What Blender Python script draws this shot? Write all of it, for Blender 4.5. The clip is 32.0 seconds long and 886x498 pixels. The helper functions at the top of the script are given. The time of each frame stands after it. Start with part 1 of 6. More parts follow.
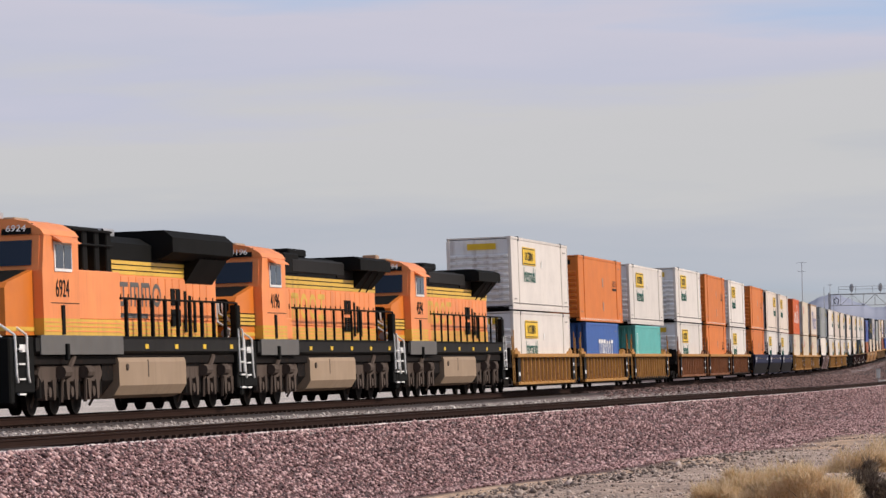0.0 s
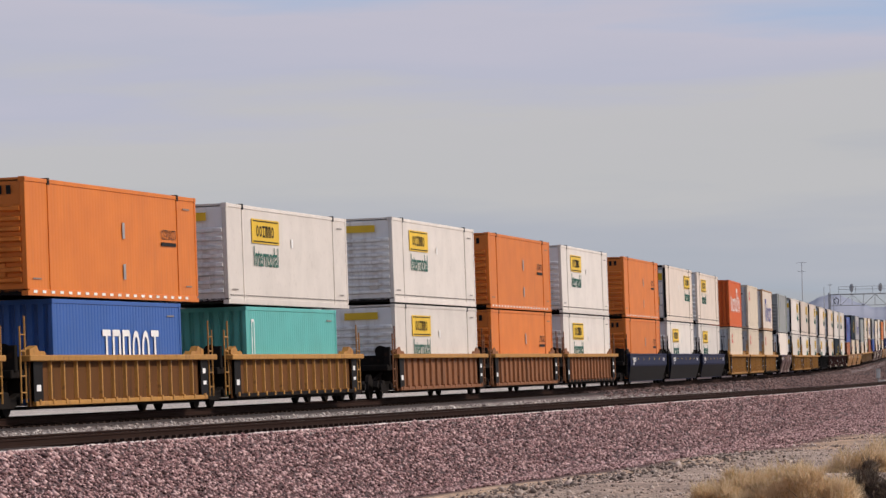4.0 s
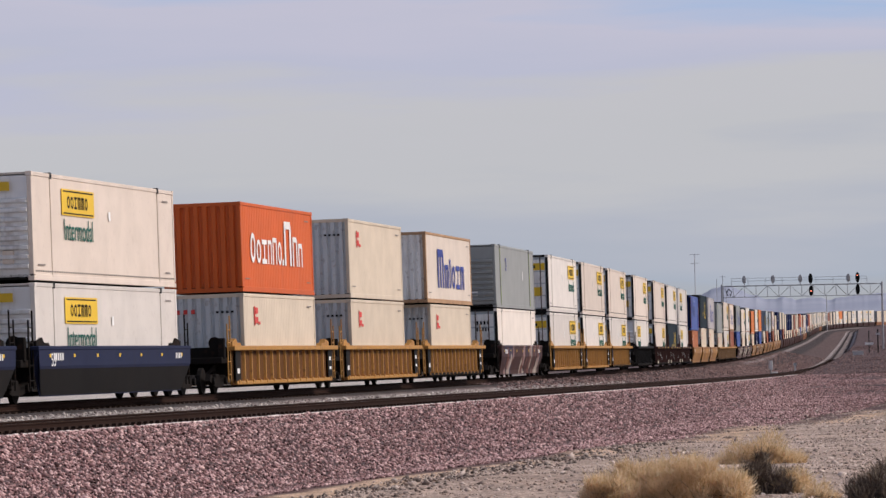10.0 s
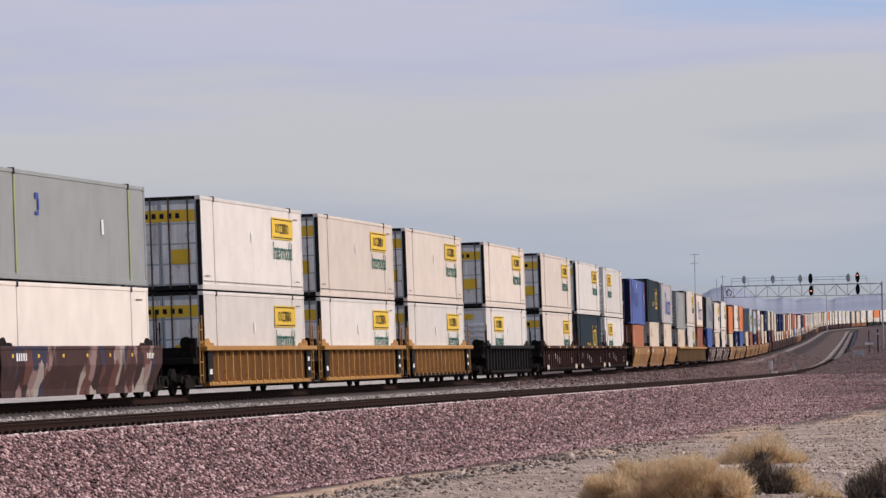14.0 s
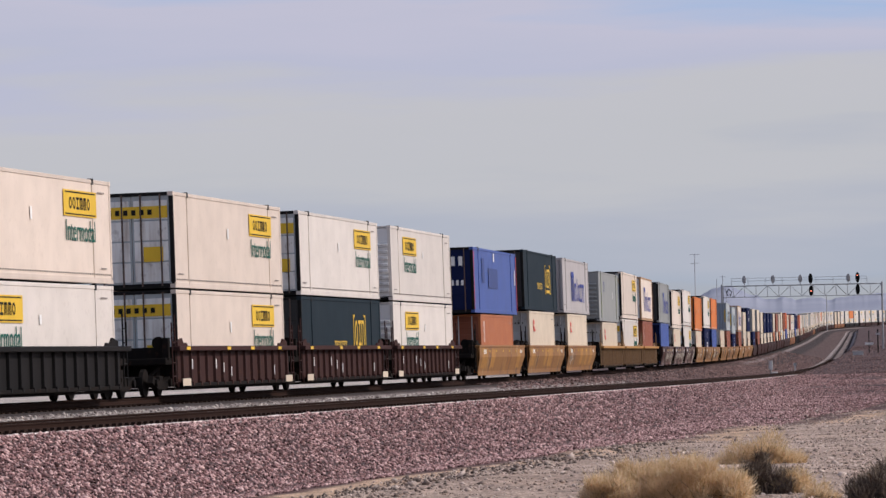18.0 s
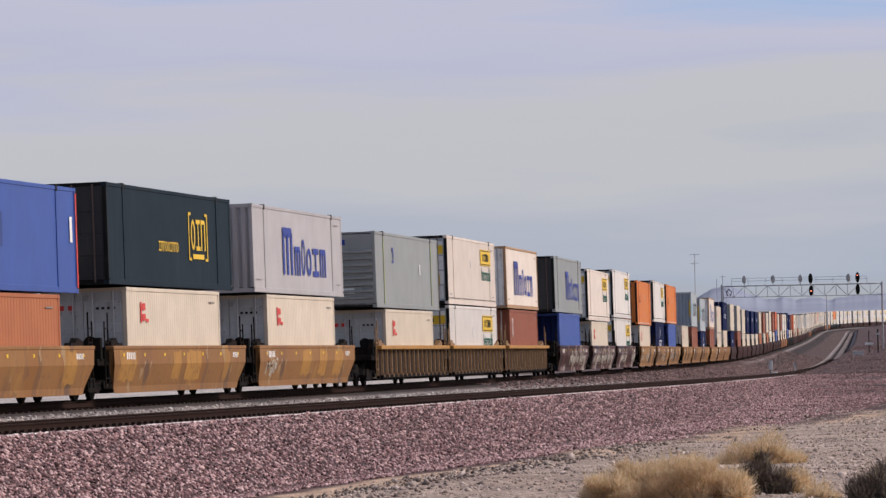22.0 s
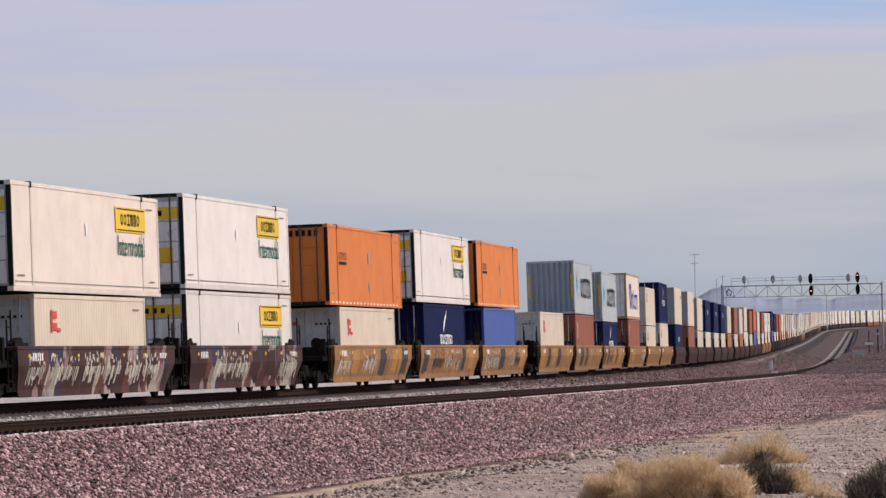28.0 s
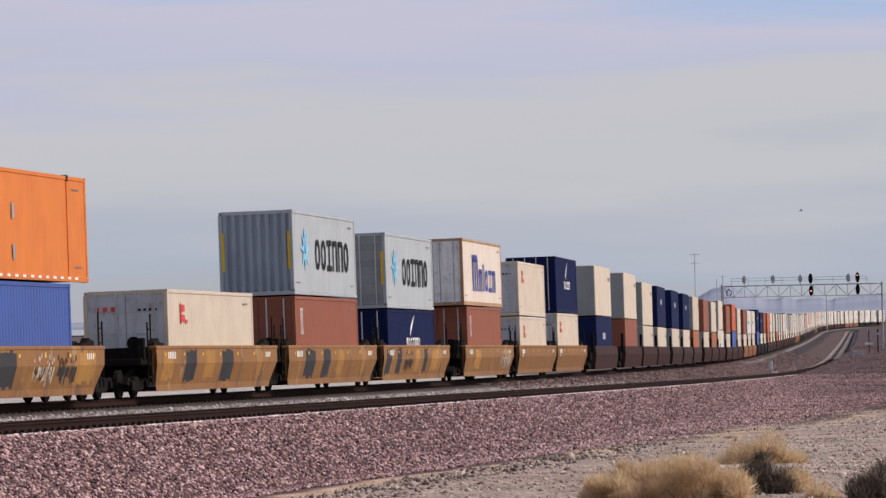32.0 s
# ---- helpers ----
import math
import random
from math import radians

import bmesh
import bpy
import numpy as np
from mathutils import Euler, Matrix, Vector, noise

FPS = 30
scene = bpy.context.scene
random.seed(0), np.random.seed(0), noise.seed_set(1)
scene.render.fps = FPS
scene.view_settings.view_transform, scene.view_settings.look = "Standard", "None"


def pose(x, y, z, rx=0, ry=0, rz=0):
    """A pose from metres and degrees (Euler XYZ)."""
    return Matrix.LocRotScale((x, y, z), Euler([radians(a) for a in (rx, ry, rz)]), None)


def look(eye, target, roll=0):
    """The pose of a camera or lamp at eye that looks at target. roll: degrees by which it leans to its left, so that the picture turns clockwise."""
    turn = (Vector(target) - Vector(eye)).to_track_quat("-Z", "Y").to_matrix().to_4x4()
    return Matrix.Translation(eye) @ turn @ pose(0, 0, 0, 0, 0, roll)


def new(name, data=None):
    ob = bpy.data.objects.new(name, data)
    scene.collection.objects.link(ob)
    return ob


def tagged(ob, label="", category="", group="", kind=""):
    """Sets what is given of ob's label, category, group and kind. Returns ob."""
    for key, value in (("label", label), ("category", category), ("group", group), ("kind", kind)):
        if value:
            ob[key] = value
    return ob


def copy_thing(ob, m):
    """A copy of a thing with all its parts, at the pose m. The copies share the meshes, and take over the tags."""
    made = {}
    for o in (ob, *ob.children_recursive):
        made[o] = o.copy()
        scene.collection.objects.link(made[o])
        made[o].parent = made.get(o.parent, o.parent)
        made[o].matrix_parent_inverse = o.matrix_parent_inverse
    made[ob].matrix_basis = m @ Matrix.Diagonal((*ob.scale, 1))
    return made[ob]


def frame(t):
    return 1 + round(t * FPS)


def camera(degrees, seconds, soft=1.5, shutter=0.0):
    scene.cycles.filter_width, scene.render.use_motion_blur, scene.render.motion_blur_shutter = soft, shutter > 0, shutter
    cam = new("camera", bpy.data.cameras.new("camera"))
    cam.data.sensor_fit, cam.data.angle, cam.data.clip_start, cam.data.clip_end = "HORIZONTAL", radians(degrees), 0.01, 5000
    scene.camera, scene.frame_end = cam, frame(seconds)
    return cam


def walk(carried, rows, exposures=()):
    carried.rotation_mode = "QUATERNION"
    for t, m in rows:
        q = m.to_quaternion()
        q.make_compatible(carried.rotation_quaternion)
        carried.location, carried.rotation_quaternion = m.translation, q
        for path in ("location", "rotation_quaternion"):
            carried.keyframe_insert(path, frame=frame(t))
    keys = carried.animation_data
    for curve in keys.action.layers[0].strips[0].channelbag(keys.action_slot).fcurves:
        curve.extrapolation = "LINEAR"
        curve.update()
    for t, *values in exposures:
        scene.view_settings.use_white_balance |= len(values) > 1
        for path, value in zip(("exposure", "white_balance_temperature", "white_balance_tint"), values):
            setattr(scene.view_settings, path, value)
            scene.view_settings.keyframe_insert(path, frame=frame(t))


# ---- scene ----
# ---------------------------------------------------------------- camera
EYE = Vector((0.0, 0.0, 1.008))
LENS = 11.47
YAW, PITCH, ROLL = 13.724, 1.414, -1.144


def aim(left, up):
    """The camera's pose, turned left and up from its resting aim by small angles in degrees."""
    a, b = radians(YAW + left), radians(PITCH + up)
    way = Vector((-math.sin(a) * math.cos(b), math.cos(a) * math.cos(b), math.sin(b)))
    return look(EYE, EYE + way * 100, ROLL)


PAN = [(0, 1.384, 0.1346), (3, 1.384, 0.1346), (5.5, 1.382, 0.1346), (5.8, 1.367, 0.1335), (6.0, 1.341, 0.1293), (6.2, 1.293, 0.1166), (6.4, 1.176, 0.0954),
       (6.6, 1.017, 0.0773), (6.8, 0.8, 0.0583), (7.0, 0.524, 0.036), (7.1, 0.408, 0.0265), (7.2, 0.294, 0.0148), (7.3, 0.189, 0.0053), (7.4, 0.122, -0.0021),
       (7.5, 0.073, -0.0064), (7.7, 0.005, -0.0095), (8.0, -0.066, -0.0095), (8.5, -0.088, -0.0085), (9.0, -0.035, 0.0), (9.5, 0.0, 0.0), (32, 0.0, 0.0)]
cam = camera(LENS, 32.0, soft=1.45)
walk(cam, [(t, aim(a, b)) for t, a, b in PAN], [(0, .07, 6560, 10), (1.5, .06, 6560, 10), (3.2, -.05, 6550, 10.5), (5.5, -.13, 6500, 11), (6.5, -.10, 6460, 11), (8, -.06, 6420, 11.5), (14, -.04, 6320, 12), (20, -.05, 6300, 12.5), (26, -.01, 6340, 12), (32, 0, 6380, 12)])

# ---------------------------------------------------------------- world, sun
SUN_TURN, SUN_HEIGHT = 75.0, 38.0      # degrees clockwise from north (+y), and above the ground
world = bpy.data.worlds.new("sky")
scene.world = world
world.use_nodes = True
wn, wl = world.node_tree.nodes, world.node_tree.links
wn.clear()
w_out, w_bg = wn.new("ShaderNodeOutputWorld"), wn.new("ShaderNodeBackground")
sky = wn.new("ShaderNodeTexSky")
sky.sky_type, sky.sun_disc = "NISHITA", False
sky.sun_elevation, sky.sun_rotation = radians(SUN_HEIGHT), radians(SUN_TURN)
sky.air_density, sky.dust_density, sky.ozone_density = 1.0, 2.0, 1.5
w_co = wn.new("ShaderNodeTexCoord")
w_map = wn.new("ShaderNodeMapping")
w_map.inputs["Scale"].default_value = (4, 4, 36)
w_map.inputs["Rotation"].default_value = (0, radians(1.5), 0)
w_no = wn.new("ShaderNodeTexNoise")
w_no.inputs["Scale"].default_value, w_no.inputs["Detail"].default_value, w_no.inputs["Roughness"].default_value = 1.0, 5.0, .55
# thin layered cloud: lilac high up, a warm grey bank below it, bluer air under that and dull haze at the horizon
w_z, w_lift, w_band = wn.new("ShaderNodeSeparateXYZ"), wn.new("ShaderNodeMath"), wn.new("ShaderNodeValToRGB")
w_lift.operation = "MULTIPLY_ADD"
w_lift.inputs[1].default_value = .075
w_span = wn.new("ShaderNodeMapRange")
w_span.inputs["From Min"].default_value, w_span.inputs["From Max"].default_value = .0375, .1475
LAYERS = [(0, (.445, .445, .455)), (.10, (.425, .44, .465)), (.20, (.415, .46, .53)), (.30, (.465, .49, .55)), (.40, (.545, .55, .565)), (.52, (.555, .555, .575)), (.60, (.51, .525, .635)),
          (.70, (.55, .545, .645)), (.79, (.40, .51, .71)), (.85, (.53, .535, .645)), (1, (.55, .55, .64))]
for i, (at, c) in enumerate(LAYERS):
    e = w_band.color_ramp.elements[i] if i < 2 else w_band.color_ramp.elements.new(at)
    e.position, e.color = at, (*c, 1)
w_mix = wn.new("ShaderNodeMixRGB")
w_mix.blend_type, w_mix.inputs[0].default_value, w_mix.inputs[2].default_value = "MULTIPLY", 1.0, (10, 10, 10, 1)
wl.new(w_co.outputs["Generated"], w_map.inputs["Vector"])
wl.new(w_map.outputs["Vector"], w_no.inputs["Vector"])
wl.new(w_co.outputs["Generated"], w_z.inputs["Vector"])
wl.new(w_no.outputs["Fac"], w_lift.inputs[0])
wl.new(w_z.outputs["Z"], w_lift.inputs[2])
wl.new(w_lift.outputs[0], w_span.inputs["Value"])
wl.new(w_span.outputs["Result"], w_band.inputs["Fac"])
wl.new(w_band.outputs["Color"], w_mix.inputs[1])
w_sep, w_rise, w_high, w_up = wn.new("ShaderNodeSeparateXYZ"), wn.new("ShaderNodeMapRange"), wn.new("ShaderNodeMixRGB"), wn.new("ShaderNodeMixRGB")
w_rise.interpolation_type = "SMOOTHSTEP"
w_rise.inputs["From Min"].default_value, w_rise.inputs["From Max"].default_value = .10, .45
w_high.inputs[0].default_value = .10                      # the high cloud thins out overhead
wl.new(sky.outputs["Color"], w_high.inputs[1])
wl.new(w_mix.outputs["Color"], w_high.inputs[2])
wl.new(w_co.outputs["Generated"], w_sep.inputs["Vector"])
wl.new(w_sep.outputs["Z"], w_rise.inputs["Value"])
wl.new(w_rise.outputs["Result"], w_up.inputs[0])
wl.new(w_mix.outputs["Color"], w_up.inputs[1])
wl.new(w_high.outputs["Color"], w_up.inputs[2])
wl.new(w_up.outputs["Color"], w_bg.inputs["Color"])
w_bg.inputs["Strength"].default_value = .10
wl.new(w_bg.outputs["Background"], w_out.inputs["Surface"])

sun = new("sun", bpy.data.lights.new("sun", "SUN"))
sun.data.energy, sun.data.angle, sun.data.color = 3.0, radians(.6), (1, .91, .82)
a_, e_ = radians(SUN_TURN), radians(SUN_HEIGHT)
sun.matrix_world = look(Vector((math.sin(a_) * math.cos(e_), math.cos(a_) * math.cos(e_), math.sin(e_))) * 100, (0, 0, 0))

# ---------------------------------------------------------------- the railway's line
# curvature along the line (positive bends left), from the place abreast of the camera onwards
BEND_AT = [60, 150, 250, 350, 450, 1350, 1500, 1750]
BEND = [5.54e-4, 5.65e-4, 3.09e-4, .03e-4, .04e-4, 0, -2.5e-4, -6e-4]
STEP = 2.0
LINE_S = np.arange(-400, 4400, STEP)
_k = np.interp(LINE_S, BEND_AT, BEND) * (LINE_S < 1900)
_h = np.concatenate([[0], np.cumsum((_k[1:] + _k[:-1]) / 2 * STEP)])
_h -= np.interp(0, LINE_S, _h)
_dx, _dy = -np.sin(_h), np.cos(_h)
_x = np.concatenate([[0], np.cumsum((_dx[1:] + _dx[:-1]) / 2 * STEP)])
_y = np.concatenate([[0], np.cumsum((_dy[1:] + _dy[:-1]) / 2 * STEP)])
_x += -36.10 - np.interp(0, LINE_S, _x)
_y -= np.interp(0, LINE_S, _y)
GRADE_AT = [-400, 430, 520, 617, 804, 993, 1172, 1533, 1750, 4400]
GRADE_Z = [0, 0, .12, .6, 1.8, 3.1, 4.8, 8.2, 10.3, 32.0]
_z = np.interp(LINE_S, GRADE_AT, GRADE_Z)
_z = np.convolve(np.pad(_z, 40, mode="edge"), np.ones(81) / 81, mode="valid")
# the second track: how far to the right of the main line, and how far below it
SIDE_AT = [-400, 150, 200, 270, 350, 450, 520, 620, 700, 855, 1090, 1440, 1720, 1900, 4400]
SIDE_OFF = [4.6, 4.87, 5.21, 5.69, 6.13, 6.89, 8.51, 10.1, 11.0, 10.9, 11.0, 11.2, 6.0, 5.0, 5.0]
SIDE_DZ = [-.28, -.29, -.42, -.65, -.95, -1.3, -1.5, -1.6, -1.4, -1.2, -1.1, -1.0, -.8, -.6, -.6]


def smooth(at, val):
    return np.convolve(np.pad(np.interp(LINE_S, at, val), 30, mode="edge"), np.ones(61) / 61, mode="valid")


_so, _sd = smooth(SIDE_AT, SIDE_OFF), smooth(SIDE_AT, SIDE_DZ)


def line(s, off=0.0, dz=0.0):
    """A place s metres along the main line, off metres to its right, dz above its rails."""
    h = np.interp(s, LINE_S, _h)
    return Vector((np.interp(s, LINE_S, _x) + off * math.cos(h), np.interp(s, LINE_S, _y) + off * math.sin(h), np.interp(s, LINE_S, _z) + dz))


def side_line(s, off=0.0, dz=0.0):
    return line(s, float(np.interp(s, LINE_S, _so)) + off, float(np.interp(s, LINE_S, _sd)) + dz)


def on_line(s, off=0.0, dz=0.0, lean=True):
    """A pose on the line: x along it, y to its left."""
    p = line(s, off, dz)
    h = float(np.interp(s, LINE_S, _h))
    up = (float(np.interp(s + 6, LINE_S, _z)) - float(np.interp(s - 6, LINE_S, _z))) / 12
    tip = -.94 * max(0.0, min(1.0, (420 - s) / 200)) if lean else 0.0
    return Matrix.Translation(p) @ Euler((0, 0, h + math.pi / 2)).to_matrix().to_4x4() @ pose(0, 0, 0, tip, -math.degrees(math.atan(up)), 0)


SPEED = 22.48
MOVERS = []      # things of the train and their places along it at 0 s


# ---------------------------------------------------------------- mesh making
class Shape:
    """Gathers vertices and faces of one mesh."""

    def __init__(self):
        self.v, self.f = [], []

    def add(self, verts, faces):
        n = len(self.v)
        self.v += [tuple(p) for p in verts]
        self.f += [tuple(i + n for i in q) for q in faces]
        return self

    def box(self, x0, x1, y0, y1, z0, z1, c=0.0):
        """A box, its edges cut by c."""
        if c <= 0:
            return self.add([(x, y, z) for x in (x0, x1) for y in (y0, y1) for z in (z0, z1)],
                            [(0, 1, 3, 2), (4, 6, 7, 5), (0, 4, 5, 1), (2, 3, 7, 6), (0, 2, 6, 4), (1, 5, 7, 3)])
        bm = bmesh.new()
        bmesh.ops.create_cube(bm, size=1)
        for p in bm.verts:
            p.co = ((x0 + x1) / 2 + p.co.x * (x1 - x0), (y0 + y1) / 2 + p.co.y * (y1 - y0), (z0 + z1) / 2 + p.co.z * (z1 - z0))
        bmesh.ops.bevel(bm, geom=bm.edges[:], offset=c, segments=1, affect="EDGES")
        bm.verts.index_update()
        self.add([p.co[:] for p in bm.verts], [[p.index for p in q.verts] for q in bm.faces])
        bm.free()
        return self

    def rod(self, a, b, r, n=6, r2=None):
        a, b = Vector(a), Vector(b)
        q = (b - a).to_track_quat("Z", "Y")
        r2 = r if r2 is None else r2
        ring = [q @ Vector((math.cos(t), math.sin(t), 0)) for t in (2 * math.pi * i / n for i in range(n))]
        return self.add([a + p * r for p in ring] + [b + p * r2 for p in ring],
                        [(i, (i + 1) % n, n + (i + 1) % n, n + i) for i in range(n)] + [tuple(range(n))[::-1], tuple(range(n, 2 * n))])

    def bent(self, points, r, n=6):
        for a, b in zip(points, points[1:]):
            self.rod(a, b, r, n)
        return self

    def prism(self, outline, lo, hi, axis="x"):
        """A flat outline (pairs) pushed along an axis from lo to hi."""
        n = len(outline)

        def at(p, t):
            return {"x": (t, p[0], p[1]), "y": (p[0], t, p[1]), "z": (p[0], p[1], t)}[axis]
        return self.add([at(p, lo) for p in outline] + [at(p, hi) for p in outline],
                        [(i, (i + 1) % n, n + (i + 1) % n, n + i) for i in range(n)] + [tuple(range(n))[::-1], tuple(range(n, 2 * n))])

    def sheet(self, outline, lo, hi, axis="z"):
        """An open folded line pushed along an axis."""
        n = len(outline)

        def at(p, t):
            return {"x": (t, p[0], p[1]), "y": (p[0], t, p[1]), "z": (p[0], p[1], t)}[axis]
        return self.add([at(p, lo) for p in outline] + [at(p, hi) for p in outline], [(i, i + 1, n + i + 1, n + i) for i in range(n - 1)])

    def mesh(self, name, flip=True):
        me = bpy.data.meshes.new(name)
        me.from_pydata(self.v, [], self.f)
        if flip and len(self.f) < 4000:
            bm = bmesh.new()
            bm.from_mesh(me)
            bmesh.ops.recalc_face_normals(bm, faces=bm.faces)
            bm.to_mesh(me)
            bm.free()
        me.update()
        return me


def part(name, shape, material, parent=None, label="", at=None):
    me = shape.mesh(name) if isinstance(shape, Shape) else shape
    if not me.materials:
        me.materials.append(material)
    ob = new(name, me)
    ob.parent = parent
    if at is not None:
        ob.matrix_basis = at
    return tagged(ob, label)


def thing(name, label, category, group="", kind=""):
    return tagged(new(name), label, category, group, kind)


def lettering(text, size, material, parent, m, label="", thick=.004, stretch=1.0):
    cu = bpy.data.curves.new("lettering", "FONT")
    cu.body, cu.size, cu.extrude, cu.align_x, cu.align_y = text, size, thick, "CENTER", "CENTER"
    tmp = bpy.data.objects.new("lettering", cu)
    scene.collection.objects.link(tmp)
    me = bpy.data.meshes.new_from_object(tmp.evaluated_get(bpy.context.evaluated_depsgraph_get()))
    bpy.data.objects.remove(tmp)
    for p in me.vertices:
        p.co.x *= stretch
    me.materials.clear()
    return part("lettering", me, material, parent, label or "painted word", m)


# ---------------------------------------------------------------- materials
def nodes_of(name):
    m = bpy.data.materials.new(name)
    m.use_nodes = True
    nt = m.node_tree
    return m, nt.nodes, nt.links, nt.nodes["Principled BSDF"]


def noise_node(n, l, scale, detail=4, stretch=(1, 1, 1), coord="Object"):
    co, mp, no = n.new("ShaderNodeTexCoord"), n.new("ShaderNodeMapping"), n.new("ShaderNodeTexNoise")
    mp.inputs["Scale"].default_value = stretch
    no.inputs["Scale"].default_value, no.inputs["Detail"].default_value = scale, detail
    l.new(co.outputs[coord], mp.inputs["Vector"])
    l.new(mp.outputs["Vector"], no.inputs["Vector"])
    return no


def ramp_node(n, l, src, lo, hi, c0=(0, 0, 0, 1), c1=(1, 1, 1, 1)):
    r = n.new("ShaderNodeValToRGB")
    r.color_ramp.elements[0].position, r.color_ramp.elements[1].position = lo, hi
    r.color_ramp.elements[0].color, r.color_ramp.elements[1].color = c0, c1
    l.new(src, r.inputs["Fac"])
    return r


def mix_node(n, l, fac, a, b, mode="MIX"):
    m = n.new("ShaderNodeMixRGB")
    m.blend_type = mode
    for i, v in enumerate((fac, a, b)):
        if isinstance(v, bpy.types.NodeSocket):
            l.new(v, m.inputs[i])
        else:
            m.inputs[i].default_value = v if i == 0 else (*v[:3], 1)
    return m.outputs["Color"]


def bump_to(n, l, bsdf, src, strength, dist=.02):
    b = n.new("ShaderNodeBump")
    b.inputs["Strength"].default_value, b.inputs["Distance"].default_value = strength, dist
    l.new(src, b.inputs["Height"])
    l.new(b.outputs["Normal"], bsdf.inputs["Normal"])


def paint(name, colour, rough=.5, dirt=.35, grime=(.16, .12, .09), metal=0.0, streak=True, rust=0.0, vary=.07):
    """Weathered paint: faded patches, streaks of grime that run down, and flecks of rust."""
    m, n, l, b = nodes_of(name)
    fade = noise_node(n, l, .9, 5)
    run = noise_node(n, l, 3.0, 5, (1.6, 1.6, .16) if streak else (1, 1, 1))
    info = n.new("ShaderNodeObjectInfo")
    c = mix_node(n, l, ramp_node(n, l, fade.outputs["Fac"], .3, .75).outputs["Color"], colour, [min(1, q * 1.14 + (.015 if q > .1 else .002)) for q in colour])
    g = n.new("ShaderNodeMath")
    g.operation = "MULTIPLY"
    g.inputs[1].default_value = dirt
    where = noise_node(n, l, .35, 4)                       # grime gathers in some stretches and leaves others clean
    l.new(mix_node(n, l, 1.0, ramp_node(n, l, run.outputs["Fac"], .46, .8).outputs["Color"], ramp_node(n, l, where.outputs["Fac"], .40, .66).outputs["Color"], "MULTIPLY"), g.inputs[0])
    c = mix_node(n, l, g.outputs[0], c, grime)
    if rust > 0:
        spot = noise_node(n, l, 5.0, 8)
        r = n.new("ShaderNodeMath")
        r.operation = "MULTIPLY"
        r.inputs[1].default_value = rust
        l.new(ramp_node(n, l, spot.outputs["Fac"], .58, .68).outputs["Color"], r.inputs[0])
        c = mix_node(n, l, r.outputs[0], c, (.12, .05, .025))
    val = n.new("ShaderNodeHueSaturation")
    mr = n.new("ShaderNodeMapRange")
    mr.inputs["To Min"].default_value, mr.inputs["To Max"].default_value = 1 - vary, 1 + vary * .8
    l.new(info.outputs["Random"], mr.inputs["Value"])
    l.new(mr.outputs["Result"], val.inputs["Value"])
    l.new(c, val.inputs["Color"])
    l.new(val.outputs["Color"], b.inputs["Base Color"])
    b.inputs["Roughness"].default_value, b.inputs["Metallic"].default_value = rough, metal
    b.inputs["Specular IOR Level"].default_value = .32 if max(colour) > .12 else .05
    fine = noise_node(n, l, 22, 3)
    bump_to(n, l, b, fine.outputs["Fac"], .12, .006)
    return m


WHITE = paint("white_panel_paint", (.67, .615, .56), .45, .05, (.36, .27, .20), rust=.08, vary=.13)
WHITE_END = paint("white_end_paint", (.74, .73, .72), .5, .6, (.22, .13, .08))
FAINT = paint("faint_grey_marking", (.22, .19, .17), .6, .2, streak=False)
FRINGE = paint("pale_ballast_fringe", (.68, .59, .56), .9, .5, (.25, .17, .16), streak=False)
BRIGHT = paint("clean_white_paint", (.80, .715, .63), .5, .05, (.4, .3, .2), vary=.03)
CREAM = paint("cream_paint", (.60, .505, .39), .55, .12, (.32, .24, .17), rust=.06)
WARM = paint("warm_white_paint", (.70, .60, .505), .5, .09, (.4, .26, .15), rust=.05, vary=.08)
BEIGE = paint("beige_white_paint", (.67, .57, .485), .5, .06, (.36, .24, .16), rust=.06, vary=.10)
RUSTY = paint("rust_stained_frame", (.40, .24, .13), .7, .5, (.2, .09, .04), rust=.5)
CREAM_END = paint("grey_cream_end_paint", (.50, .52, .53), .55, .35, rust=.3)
ORANGE = paint("orange_paint", (.61, .165, .024), .5, .25, (.30, .09, .03))
RED = paint("red_paint", (.56, .10, .014), .5, .25, (.25, .05, .03))
BROWN = paint("rust_brown_paint", (.25, .078, .04), .55, .3, (.16, .05, .03))
RUSTORANGE = paint("faded_rust_orange_paint", (.37, .12, .05), .55, .3, (.2, .06, .03))
NAVY = paint("navy_paint", (.008, .014, .06), .6, .25, (.03, .03, .05))
BLUE = paint("blue_paint", (.042, .088, .31), .45, .25, (.04, .05, .12))
ITAL = paint("royal_blue_paint", (.03, .10, .33), .45, .2, (.04, .05, .12))
TEAL = paint("teal_paint", (.10, .40, .37), .5, .25, (.10, .2, .18))
SLATE = paint("slate_blue_paint", (.018, .029, .038), .65, .25, (.08, .08, .08))
GREY = paint("grey_paint", (.27, .28, .27), .45, .25, (.14, .13, .12))
SILVERGREY = paint("silver_grey_paint", (.42, .39, .385), .45, .25, (.22, .2, .18))
PALE = paint("pale_grey_paint", (.38, .41, .42), .45, .25, (.22, .2, .18))
# bluer, darker pale grey: the leading end's shade is in the colour
PALE_END = paint("shaded_pale_end_paint", (.27, .31, .36), .5, .3)
SILVER = paint("door_silver_paint", (.80, .79, .76), .45, .7, (.24, .14, .07), rust=.3)
DARKEND = paint("dark_door_paint", (.05, .05, .05), .5, .3)
YELLOW = paint("yellow_panel", (.72, .46, .03), .5, .12, (.3, .2, .05), streak=False)
BLACK = paint("black_marking", (.014, .014, .014), .5, .1, streak=False)
GREEN = paint("dark_green_marking", (.02, .11, .09), .5, .1, streak=False)
